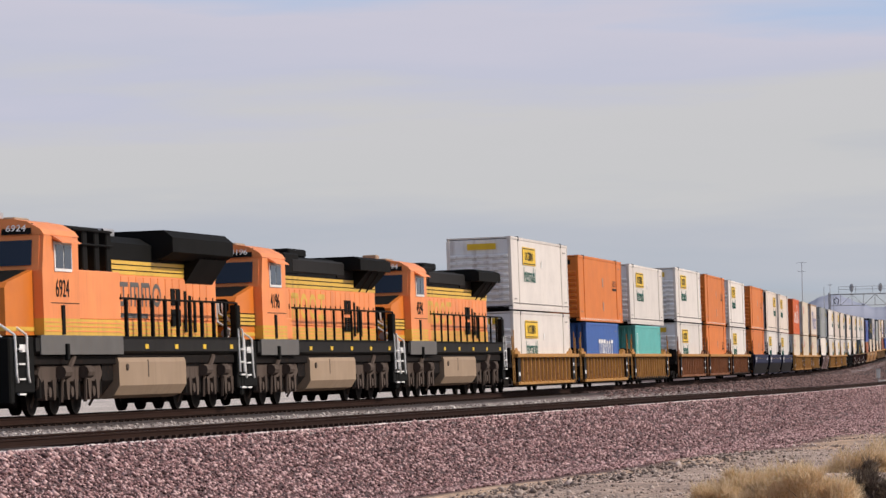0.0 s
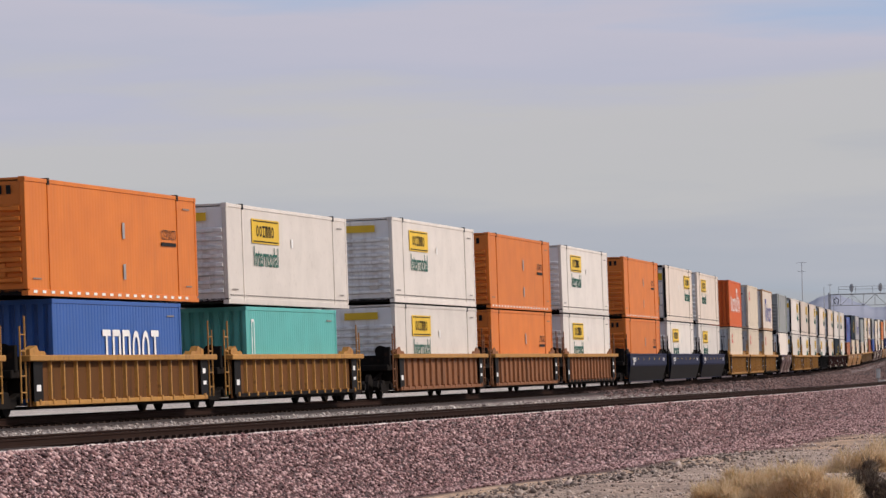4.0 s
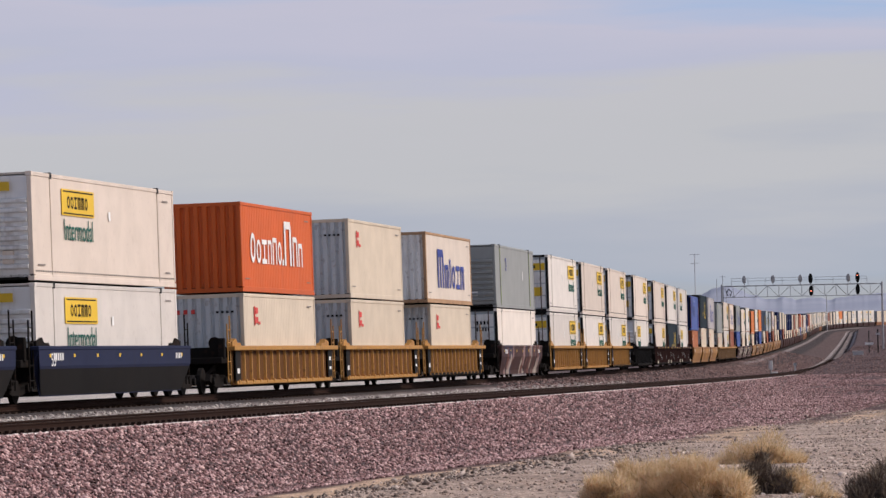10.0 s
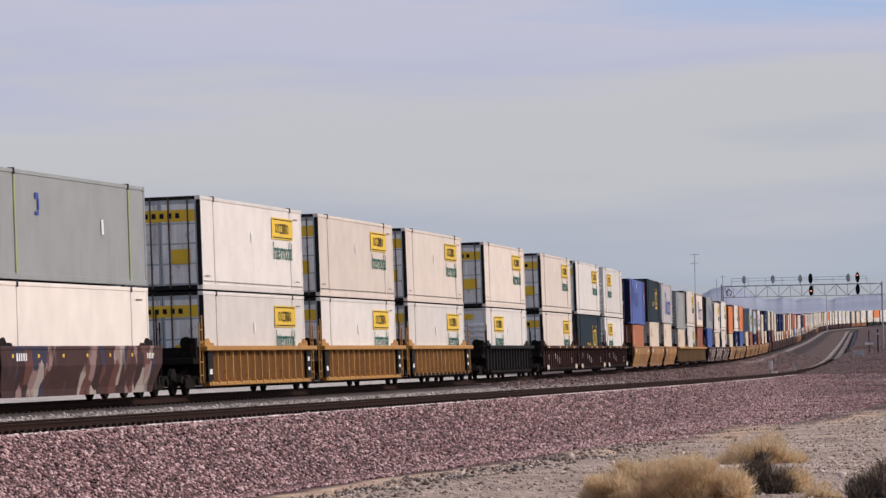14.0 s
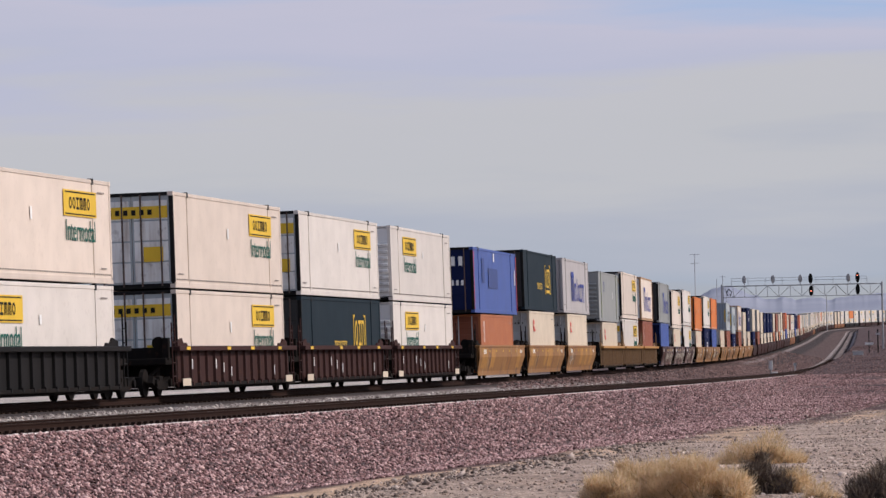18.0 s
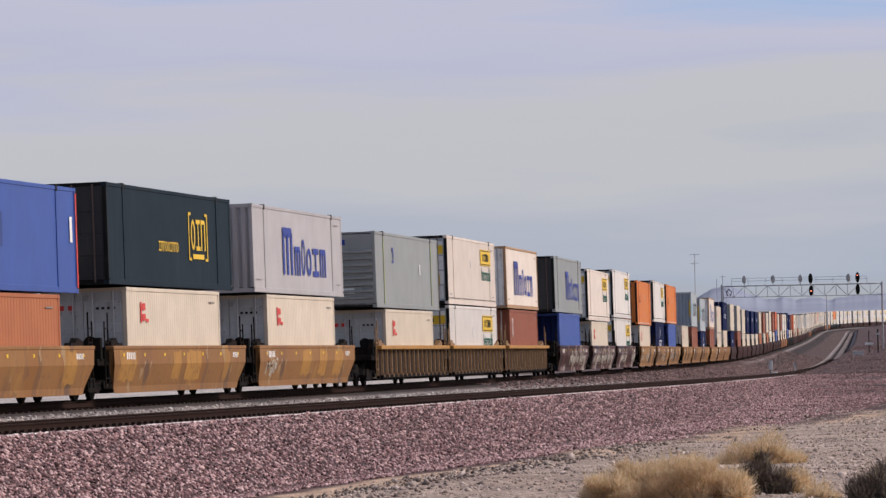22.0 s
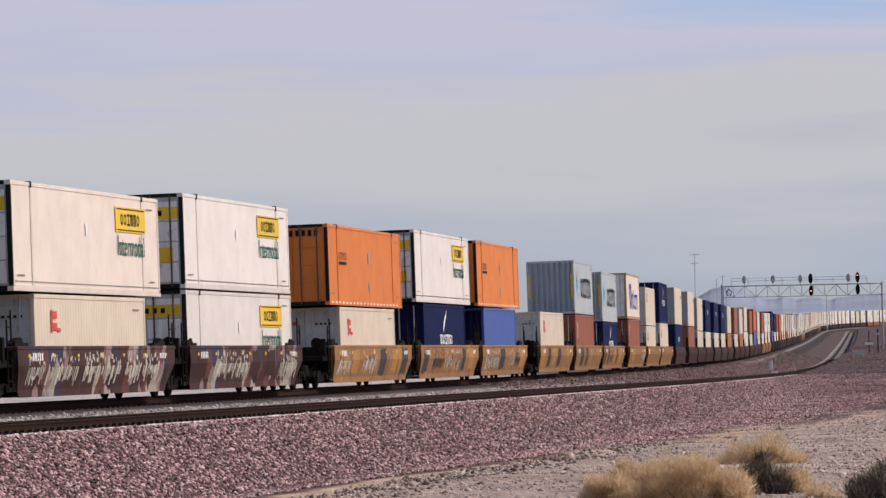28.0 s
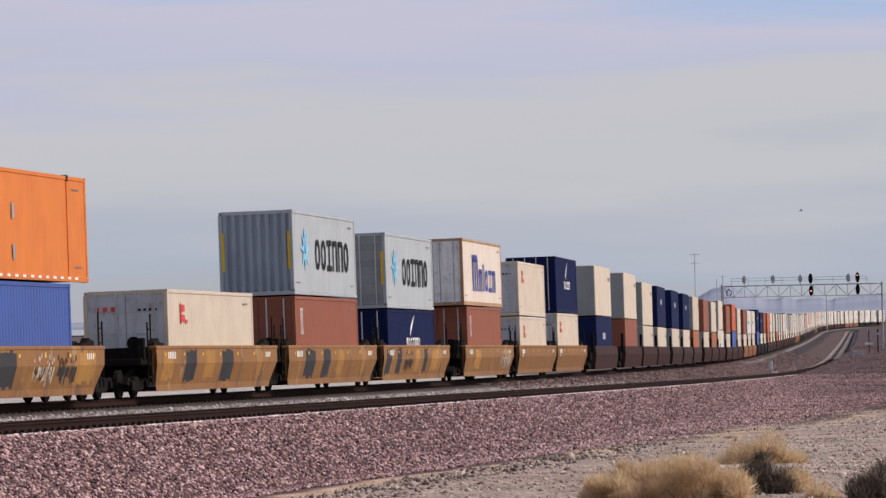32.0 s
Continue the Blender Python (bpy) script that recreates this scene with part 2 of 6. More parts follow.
MBLUE = paint("blue_marking", (.03, .055, .28), .5, .1, streak=False)
MRED = paint("red_marking", (.62, .06, .05), .5, .1, streak=False)
MWHITE = paint("white_marking", (.80, .79, .77), .5, .1, streak=False)
CYAN = paint("light_blue_marking", (.22, .55, .78), .5, .1, streak=False)
LIME = paint("lime_tape", (.42, .52, .10), .5, .1, streak=False)
GALV = paint("galvanised_steel", (.42, .42, .43), .45, .35, metal=.4)
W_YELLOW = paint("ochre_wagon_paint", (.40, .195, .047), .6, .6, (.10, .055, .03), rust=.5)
# wagon ochre darkened for rust and, on walls, the shade between ribs
W_OCHRE_DARKENED = paint("darkened_ochre_paint", (.12, .055, .02), .65, .9, (.03, .02, .015), rust=.6)
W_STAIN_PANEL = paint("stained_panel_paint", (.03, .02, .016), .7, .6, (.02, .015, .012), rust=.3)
W_RUST = paint("rust_red_wagon_paint", (.22, .09, .036), .7, .8, (.05, .028, .018), rust=.6)
W_DARK = paint("stained_wagon_paint", (.24, .135, .065), .6, .5, (.045, .03, .025), rust=.5)
W_TAN = paint("tan_wagon_paint", (.26, .12, .042), .65, .9, (.09, .05, .032), rust=.7)
W_BROWN = paint("brown_wagon_paint", (.05, .025, .023), .65, .5, (.03, .018, .015), rust=.3)
W_PLUM = paint("plum_wagon_paint", (.05, .028, .026), .6, .5, (.05, .035, .03), rust=.4)
W_NAVY = paint("navy_wagon_paint", (.02, .025, .056), .55, .4, (.02, .018, .018))
W_BLACK = paint("black_wagon_paint", (.014, .013, .013), .6, .4, (.03, .022, .018))
UNDER = paint("underframe_grime", (.012, .010, .009), .75, .5, (.026, .019, .015), rust=.15)
STEEL = paint("worn_steel", (.11, .085, .075), .5, .5, (.06, .035, .025), metal=.6)
L_ORANGE = paint("locomotive_orange", (.80, .26, .085), .45, .4, (.36, .13, .06))
L_BLACK = paint("locomotive_black", (.009, .009, .0085), .75, .3, (.022, .02, .018))
L_YELLOW = paint("locomotive_yellow", (.66, .40, .06), .5, .7, (.13, .08, .03))
L_GREY = paint("locomotive_sill_grey", (.12, .115, .11), .55, .4)
L_TANK = paint("dusty_tank_paint", (.31, .22, .145), .7, .5, (.2, .14, .1))
L_WHITE = paint("grab_rail_white", (.75, .74, .72), .45, .2)
CONCRETE = paint("concrete", (.42, .39, .36), .85, .35, (.2, .16, .13), streak=False)
RAILSIDE = paint("rusty_rail", (.030, .016, .012), .8, .4, (.018, .012, .01))
GRAFF = paint("graffiti_white", (.52, .48, .40), .6, .5)
GRAFK = paint("graffiti_dark", (.05, .05, .055), .6, .3)
PATCH = paint("faded_blue_panel", (.028, .055, .19), .5, .2)


def sprayed(name, base, tones, cover=.5):
    """Wagon paint under layers of faded spray paint: blocks of colour with ragged edges."""
    m = paint(name, base, .6, .45, (.10, .06, .04), rust=.4)
    n, l = m.node_tree.nodes, m.node_tree.links
    b = n["Principled BSDF"]
    old = b.inputs["Base Color"].links[0].from_socket
    co, mp, wob = n.new("ShaderNodeTexCoord"), n.new("ShaderNodeMapping"), noise_node(n, l, 1.4, 5)
    mp.inputs["Scale"].default_value = (1.3, .2, .9)
    add = n.new("ShaderNodeMixRGB")
    add.blend_type, add.inputs[0].default_value = "ADD", .9
    vo = n.new("ShaderNodeTexVoronoi")
    vo.inputs["Scale"].default_value = 1.15
    l.new(co.outputs["Object"], mp.inputs["Vector"])
    l.new(mp.outputs["Vector"], add.inputs[1])
    l.new(wob.outputs["Color"], add.inputs[2])
    l.new(add.outputs["Color"], vo.inputs["Vector"])
    sep = n.new("ShaderNodeSeparateXYZ")
    l.new(vo.outputs["Color"], sep.inputs["Vector"])
    r = n.new("ShaderNodeValToRGB")
    r.color_ramp.interpolation = "CONSTANT"
    for i, q in enumerate(tones):
        e = r.color_ramp.elements[i] if i < 2 else r.color_ramp.elements.new(i / len(tones))
        e.position, e.color = i / len(tones), (*q, 1)
    l.new(sep.outputs["X"], r.inputs["Fac"])
    where = noise_node(n, l, .55, 3, (1, .3, .5))
    mask = ramp_node(n, l, where.outputs["Fac"], cover, cover + .05)
    l.new(mix_node(n, l, mask.outputs["Color"], old, r.outputs["Color"]), b.inputs["Base Color"])
    return m


SPRAY_TAN = sprayed("sprayed_tan_wagon", (.27, .125, .042), [(.27, .12, .036), (.15, .08, .045), (.36, .18, .05), (.20, .095, .042), (.36, .24, .13), (.23, .105, .042)], .56)
SPRAY_PLUM = sprayed("sprayed_plum_wagon", (.06, .033, .032), [(.07, .036, .034), (.34, .29, .25), (.05, .03, .03), (.13, .06, .05), (.26, .17, .16), (.05, .045, .07)], .47)

mm, n_, l_, b_ = nodes_of("window_glass")
b_.inputs["Base Color"].default_value, b_.inputs["Roughness"].default_value = (.02, .03, .05, 1), .06
GLASS = mm
mm, n_, l_, b_ = nodes_of("signal_red_lamp")
b_.inputs["Base Color"].default_value = (.6, .05, .03, 1)
b_.inputs["Emission Color"].default_value, b_.inputs["Emission Strength"].default_value = (1, .25, .15, 1), 3.0
LAMP_RED = mm


def stone_mat(name, c0, c1, c2):
    m, n, l, b = nodes_of(name)
    g = n.new("ShaderNodeNewGeometry")
    r = n.new("ShaderNodeValToRGB")
    r.color_ramp.elements[0].color, r.color_ramp.elements[1].color = (*c0, 1), (*c2, 1)
    e = r.color_ramp.elements.new(.55)
    e.color = (*c1, 1)
    l.new(g.outputs["Random Per Island"], r.inputs["Fac"])
    l.new(r.outputs["Color"], b.inputs["Base Color"])
    b.inputs["Roughness"].default_value = .9
    return m



def ground_cover():
    """Oily and shade-darkened track beds, gravel, dusty road and desert, laid out by the distance from the two tracks.
    """
    m, n, l, b = nodes_of("ground_cover")

    def across(name):
        uv, sep = n.new("ShaderNodeUVMap"), n.new("ShaderNodeSeparateXYZ")
        uv.uv_map = name
        l.new(uv.outputs["UV"], sep.inputs["Vector"])
        return sep.outputs["Y"]

    def along(name):
        uv, sep = n.new("ShaderNodeUVMap"), n.new("ShaderNodeSeparateXYZ")
        uv.uv_map = name
        l.new(uv.outputs["UV"], sep.inputs["Vector"])
        return sep.outputs["X"]

    def step(src, lo, hi):
        mr = n.new("ShaderNodeMapRange")
        mr.interpolation_type = "SMOOTHSTEP"
        mr.inputs["From Min"].default_value, mr.inputs["From Max"].default_value = min(lo, hi), max(lo, hi)
        if lo > hi:
            mr.inputs["To Min"].default_value, mr.inputs["To Max"].default_value = 1, 0
        l.new(src, mr.inputs["Value"])
        return mr.outputs["Result"]

    def times(a, c, op="MULTIPLY"):
        q = n.new("ShaderNodeMath")
        q.operation = op
        for i, v in enumerate((a, c)):
            if isinstance(v, bpy.types.NodeSocket):
                l.new(v, q.inputs[i])
            else:
                q.inputs[i].default_value = v
        return q.outputs[0]

    wob = noise_node(n, l, .16, 4)
    side = times(across("from_side_track"), times(times(wob.outputs["Fac"], -.5, "ADD"), 3.0), "ADD")
    side_true, main = across("from_side_track"), across("from_main_track")
    big, mid = noise_node(n, l, .07, 5), noise_node(n, l, .9, 5)
    vo = n.new("ShaderNodeTexVoronoi")
    vo.inputs["Scale"].default_value = 9.0
    co = n.new("ShaderNodeTexCoord")
    l.new(co.outputs["Object"], vo.inputs["Vector"])
    cell = n.new("ShaderNodeSeparateXYZ")
    l.new(vo.outputs["Color"], cell.inputs["Vector"])
    grey = n.new("ShaderNodeMapRange")
    grey.inputs["To Min"].default_value, grey.inputs["To Max"].default_value = .5, 1.35
    l.new(cell.outputs["X"], grey.inputs["Value"])

    def tones(a, c, d):
        q = mix_node(n, l, ramp_node(n, l, big.outputs["Fac"], .35, .65).outputs["Color"], a, c)
        return mix_node(n, l, ramp_node(n, l, mid.outputs["Fac"], .48, .7).outputs["Color"], q, d)

    c = tones((.085, .047, .047), (.105, .06, .06), (.05, .027, .027))                                   # pink ballast, darkened to paint the shade in gaps between stones
    c = mix_node(n, l, step(side, 4.3, 5.0), c, tones((.105, .053, .05), (.13, .068, .063), (.08, .04, .038)))   # fines at its foot
    c = mix_node(n, l, step(side, 5.4, 6.0), c, tones((.56, .39, .265), (.50, .345, .235), (.44, .30, .215)))   # dusty track
    c = mix_node(n, l, step(side, 6.9, 7.7), c, tones((.43, .315, .25), (.52, .395, .32), (.27, .195, .16)))   # stony desert
    bank = times(times(times(step(side_true, -1.25, -1.6), step(side_true, -3.3, -2.7)), step(main, 1.5, 1.9)), step(along("from_main_track"), 330, 190))
    c = mix_node(n, l, bank, c, tones((.30, .27, .25), (.34, .31, .29), (.20, .16, .155)))
    c = mix_node(n, l, times(step(side_true, -1.25, -1.6), step(along("from_main_track"), 200, 340)), c, tones((.095, .055, .05), (.12, .074, .068), (.05, .029, .027)))
    far_on = step(along("from_main_track"), 450, 530)
    edge = times(times(step(side_true, 1.2, 1.4), step(side_true, 2.1, 1.8)), far_on)
    c = mix_node(n, l, edge, c, (.36, .31, .29))
    edge = times(times(step(side_true, -2.0, -1.8), step(side_true, -1.2, -1.4)), far_on)
    c = mix_node(n, l, edge, c, (.34, .29, .27))
    # sunlit shoulder of the main bank, painted as a lighter strip
    edge = times(times(step(main, 1.9, 2.1), step(main, 2.9, 2.6)), far_on)
    c = mix_node(n, l, edge, c, (.24, .20, .195))
    edge = times(times(step(main, 2.9, 3.2), step(main, 5.6, 4.6)), far_on)
    c = mix_node(n, l, edge, c, (.03, .02, .02))
    # brighter strip paints the sunlit ballast edge beside the sleepers
    rim = times(step(side_true, 1.12, 1.3), step(side_true, 1.95, 1.6))
    c = mix_node(n, l, rim, c, (.42, .355, .335))
    mid_far = times(times(step(side_true, -1.3, -1.1), step(side_true, 1.3, 1.1)), far_on)
    c = mix_node(n, l, mid_far, c, tones((.27, .225, .21), (.21, .165, .155), (.12, .085, .08)))
    for q in (-.75, .75):
        c = mix_node(n, l, times(times(step(side_true, q - .32, q - .22), step(side_true, q + .32, q + .22)), far_on), c, (.028, .018, .016))
    # oil-stained bed between the side track's rails
    dark_bed = times(times(step(side_true, -1.45, -1.2), step(side_true, 1.3, 1.12)), times(1.0, far_on, "SUBTRACT"))
    c = mix_node(n, l, dark_bed, c, (.035, .021, .018))
    # main bed: oil stain plus painted shade along the train's foot
    dark_bed = times(step(main, -1.5, -1.2), step(main, 2.1, 1.8))
    c = mix_node(n, l, dark_bed, c, (.035, .024, .021))
    c = mix_node(n, l, times(step(main, -2.4, -3.0), far_on), c, tones((.12, .08, .075), (.15, .10, .095), (.09, .06, .055)))
    c = mix_node(n, l, times(step(main, -2.4, -3.0), step(along("from_main_track"), 480, 400)), c, tones((.55, .48, .43), (.60, .53, .48), (.45, .39, .35)))
    rough = noise_node(n, l, .45, 9)
    rough.inputs["Roughness"].default_value = .75
    coarse = n.new("ShaderNodeMapRange")
    coarse.inputs["From Min"].default_value, coarse.inputs["From Max"].default_value = .3, .7
    coarse.inputs["To Min"].default_value, coarse.inputs["To Max"].default_value = .45, 1.55
    l.new(rough.outputs["Fac"], coarse.inputs["Value"])
    c = mix_node(n, l, 1.0, c, coarse.outputs["Result"], "MULTIPLY")
    far = n.new("ShaderNodeMixRGB")
    far.blend_type = "MULTIPLY"
    far.inputs[0].default_value = .8
    l.new(c, far.inputs[1])
    l.new(grey.outputs["Result"], far.inputs[2])
    l.new(far.outputs["Color"], b.inputs["Base Color"])
    b.inputs["Roughness"].default_value = .95
    bump_to(n, l, b, vo.outputs["Distance"], .7, .06)
    return m


GROUND = ground_cover()
WOOD = paint("oiled_sleeper_wood", (.045, .03, .024), .85, .4, (.02, .015, .012), streak=False)
STONES = stone_mat("pink_stone", (.05, .023, .024), (.37, .205, .20), (.76, .53, .505))
STONES_DIM = stone_mat("brown_track_stone", (.035, .019, .018), (.15, .088, .08), (.36, .24, .225))
STONES_GREY = stone_mat("grey_stone", (.10, .08, .075), (.36, .31, .29), (.70, .64, .60))
ROCKS_DARK = stone_mat("dark_desert_rock", (.07, .055, .048), (.22, .165, .14), (.50, .41, .35))
ROCKS = stone_mat("desert_rock", (.16, .12, .10), (.44, .34, .285), (.72, .60, .53))


def twig_mat(name, c0, c1, c2):
    m = stone_mat(name, c0, c1, c2)
    n, l = m.node_tree.nodes, m.node_tree.links
    tr, mx = n.new("ShaderNodeBsdfTranslucent"), n.new("ShaderNodeMixShader")
    ramp = [q for q in n if q.type == "VALTORGB"][0]
    l.new(ramp.outputs["Color"], tr.inputs["Color"])
    mx.inputs[0].default_value = .58
    l.new(n["Principled BSDF"].outputs["BSDF"], mx.inputs[1])
    l.new(tr.outputs["BSDF"], mx.inputs[2])
    l.new(mx.outputs["Shader"], n["Material Output"].inputs["Surface"])
    return m


DRYGRASS = twig_mat("dry_golden_twigs", (.54, .385, .20), (.78, .60, .37), (.90, .76, .57))
TWIGS = stone_mat("grey_brown_twigs", (.05, .036, .03), (.15, .115, .09), (.36, .28, .20))
# blue of the distant haze is painted into the ridge's base colour
mm, n_, l_, b_ = nodes_of("haze_tinted_mountain")
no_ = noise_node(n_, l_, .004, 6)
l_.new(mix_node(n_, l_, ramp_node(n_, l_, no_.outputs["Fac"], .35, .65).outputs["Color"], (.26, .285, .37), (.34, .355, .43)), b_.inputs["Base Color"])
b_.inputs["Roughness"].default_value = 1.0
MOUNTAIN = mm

# ---------------------------------------------------------------- ground
FAR_N = Vector((math.cos(radians(8.2)), math.sin(radians(8.2)), 0))


def place(s, off, z):
    """A point of the ground sheet: square to the line near it, square to its long straight far away."""
    near = max(-150.0, min(150.0, off))
    p = line(s, near)
    return (p.x + FAR_N.x * (off - near), p.y + FAR_N.y * (off - near), z)


def ground_z(s, off):
    zr, so, sd = float(np.interp(s, LINE_S, _z)), float(np.interp(s, LINE_S, _so)), float(np.interp(s, LINE_S, _sd))
    low = -2.12 + 2.2 * max(0.0, min(1.0, (s - 300) / 400))        # the plain beside the bank comes up to the line further on
    low = max(low, sd - 1.9)
    bed, side = -.22, sd - .25
    prof = [(-3000, -1.2), (-150, -1.0), (-12, -.9), (-5.5, -.75), (-2.9, bed), (1.75, bed), (so - 2.3, min(bed, side + .06)), (so - 1.9, side), (so + 1.75, side),
            (so + 1.75 + 2.0 * max(.3, side - low), low), (so + 40, low + .15), (150, low + .5), (3000, low + 4)]
    z = zr + float(np.interp(off, [q[0] for q in prof], [q[1] for q in prof]))
    return z


def lump(x, y):
    return noise.noise((x * .05, y * .05, 3.1)) * .35 + noise.noise((x * .23, y * .23, 7.7)) * .12 + noise.noise((x * .7, y * .7, 1.2)) * .06


S_ROWS = sorted(set([-380, -250, -150, -80, -20, 20, 50] + [70 + 2 * q for q in range(45)] + list(range(160, 330, 4)) + list(range(330, 800, 20)) + list(range(800, 1900, 50)) + [2000, 2200, 2500, 3000, 3600, 4300]))
O_ROWS = [-3000, -1500, -600, -250, -150, -80, -40, -20, -12, -8, -5.5, -4, -2.9, -1.5, 0, 1.75, 2.2, 2.6, 3.2, 4.0, 4.8, 5.6] + [6.0 + .3 * q for q in range(34)] + [
          16.5, 17, 18, 19, 20, 21, 22, 23, 24, 25, 26, 28, 30, 33, 36, 40, 50, 60, 80, 110, 150, 300, 800, 3000]


def ground_at(s, off):
    """Height of the finished ground."""
    z = ground_z(s, off)
    so = float(np.interp(s, LINE_S, _so))
    rough = max(0.0, min(1.0, (off - so - 4.5) / 5))
    p = place(s, off, 0)
    z += lump(p[0], p[1]) * rough
    if off > 26 and s < 60:                     # the rise on which the camera stands
        z += 1.2 * max(0.0, 1 - math.hypot(p[0] - EYE.x, p[1] - EYE.y) / 45)
    return z


verts = [place(s, o, ground_at(s, o)) for s in S_ROWS for o in O_ROWS]
cols = len(O_ROWS)
WIDE_AT, WIDE_BY = [60, 100, 120, 160, 200, 260, 350, 500, 700, 1500], [0, .3, .9, 2.6, 5.0, 9.0, 14, 20, 22, 22]      # the gravel apron widens further on
faces, uv_side, uv_main = [], [], []
for i in range(len(S_ROWS) - 1):
    for j in range(cols - 1):
        faces.append((i * cols + j, i * cols + j + 1, (i + 1) * cols + j + 1, (i + 1) * cols + j))
        for a, b in ((i, j), (i, j + 1), (i + 1, j + 1), (i + 1, j)):
            v = O_ROWS[b] - float(np.interp(S_ROWS[a], LINE_S, _so))
            wide = float(np.interp(S_ROWS[a], WIDE_AT, WIDE_BY))
            uv_side += [S_ROWS[a], v if v < 4 else 4 + (v - 4) * 1.6 / (1.6 + wide) if v < 5.6 + wide else v - wide]
            uv_main += [S_ROWS[a], O_ROWS[b]]
me = bpy.data.meshes.new("ground")
me.from_pydata(verts, [], faces)
me.uv_layers.new(name="from_side_track").data.foreach_set("uv", uv_side)
me.uv_layers.new(name="from_main_track").data.foreach_set("uv", uv_main)
me.materials.append(GROUND)
me.polygons.foreach_set("use_smooth", [True] * len(faces))
me.update()
ground = tagged(new("ground", me), "desert soil with a pink gravel railway bank", "ground", kind="structure")


# ---------------------------------------------------------------- tracks
def rails(name, where, s0, s1, label):
    th = thing(name, label, "railway track", kind="structure")
    prof = [(-.07, -.17), (-.07, -.155), (-.012, -.135), (-.012, -.045), (-.036, -.035), (-.036, 0), (.036, 0), (.036, -.035), (.012, -.045), (.012, -.135), (.07, -.155), (.07, -.17)]
    for side in (-1, 1):
        sh = Shape()
        ss = list(np.arange(s0, 500, 5.0)) + list(np.arange(500, s1, 20.0))
        for s in ss:
            sh.v += [tuple(where(s, side * .7535 + a, b)) for a, b in prof]
        k = len(prof)
        for i in range(len(ss) - 1):
            sh.f += [(i * k + j, i * k + (j + 1) % k, (i + 1) * k + (j + 1) % k, (i + 1) * k + j) for j in range(k)]
        part("rail", sh, RAILSIDE, th, "rusty steel rail")
        top = Shape()
        for s in ss:
            top.v += [tuple(where(s, side * .7535 + a, .004)) for a in (-.03, .03)]
        top.f = [(2 * i, 2 * i + 1, 2 * i + 3, 2 * i + 2) for i in range(len(ss) - 1)]
        part("rail_head", top, STEEL, th, "wheel-polished running surface")
    return th


main_track = rails("main_track", line, -60, 1800, "main railway track that carries the train")
side_track = rails("side_track", side_line, -60, 1800, "empty second track with dark timber sleepers in front of the train")
fringe = Shape()            # pale stones banked at the sleeper ends; their sunlit edge is in the colour
ss = list(np.arange(70, 330, .305)) + list(np.arange(330, 1300, 4.0))
for i, s in enumerate(ss):
    k = .008 * (max(90, s) / 90) ** 1.9
    top = -.187 - (.016 if i % 2 else 0) * (s < 330)
    for a, b in ((1.30, top), (1.34, top), (1.37 + k * .5, top - k), (1.5 + k, -.24 - k)):
        fringe.v.append(tuple(side_line(s, a + .02 * noise.noise((s * 2.0, a, 0)), b + .015 * noise.noise((s * 1.3, 5, a)))))
fringe.f = [(4 * i + j, 4 * i + 4 + j, 4 * i + 5 + j, 4 * i + 1 + j) for i in range(len(ss) - 1) for j in range(3)]
tagged(part("ballast_fringe", fringe, FRINGE, side_track), "pale stones banked at the sleeper ends, brightened as if sunlit", kind="stuff")
tie = Shape().add([(x, y * 1.3, z) for x in (-.13, .13) for y in (-1, 1) for z in (-.42,)] + [(x * .85, y * 1.28, z) for x in (-.13, .13) for y in (-1, 1) for z in (-.19,)],
                  [(0, 1, 5, 4), (2, 6, 7, 3), (0, 4, 6, 2), (1, 3, 7, 5), (4, 5, 7, 6)])
for a in (-.93, .93, -.58, .58):
    tie.box(-.06, .06, a - .05, a + .05, -.19, -.13)
TIE = tie.mesh("sleeper")
TIE.materials.append(WOOD)
bpy.context.view_layer.update()


def tie_pose(s, where):
    p, q = where(s), where(s + 1)
    return Matrix.Translation(p) @ Euler((0, 0, math.atan2(q.y - p.y, q.x - p.x))).to_matrix().to_4x4()


for i in range(300):
    ob = new("sleeper", TIE)
    ob.parent, ob.matrix_basis = side_track, tie_pose(92 + i * .61, side_line)
rest = Shape()
for s in np.arange(92 + 300 * .61, 700, .61):
    m = tie_pose(s, side_line)
    rest.add([m @ Vector(q) for q in ((-.13, -1.3, -.42), (.13, -1.3, -.42), (.13, 1.3, -.42), (-.13, 1.3, -.42), (-.11, -1.28, -.19), (.11, -1.28, -.19), (.11, 1.28, -.19), (-.11, 1.28, -.19))],
             [(4, 5, 6, 7), (0, 1, 5, 4), (1, 2, 6, 5), (2, 3, 7, 6), (3, 0, 4, 7)])
tagged(part("far_sleepers", rest, WOOD, side_track), "row of dark timber sleepers", kind="stuff")
rest = Shape()
for s in np.arange(90, 420, .61):
    m = tie_pose(s, line)
    rest.add([m @ Vector(q) for q in ((-.13, -1.3, -.42), (.13, -1.3, -.42), (.13, 1.3, -.42), (-.13, 1.3, -.42), (-.11, -1.28, -.19), (.11, -1.28, -.19), (.11, 1.28, -.19), (-.11, 1.28, -.19))],
             [(4, 5, 6, 7), (0, 1, 5, 4), (1, 2, 6, 5), (2, 3, 7, 6), (3, 0, 4, 7)])
tagged(part("main_sleepers", rest, WOOD, main_track), "row of dark timber sleepers", kind="stuff")

# ---------------------------------------------------------------- containers
W = 2.59
FT53, FT45, FT40 = 16.15, 13.72, 12.19
HIGH, LOW = 2.896, 2.591


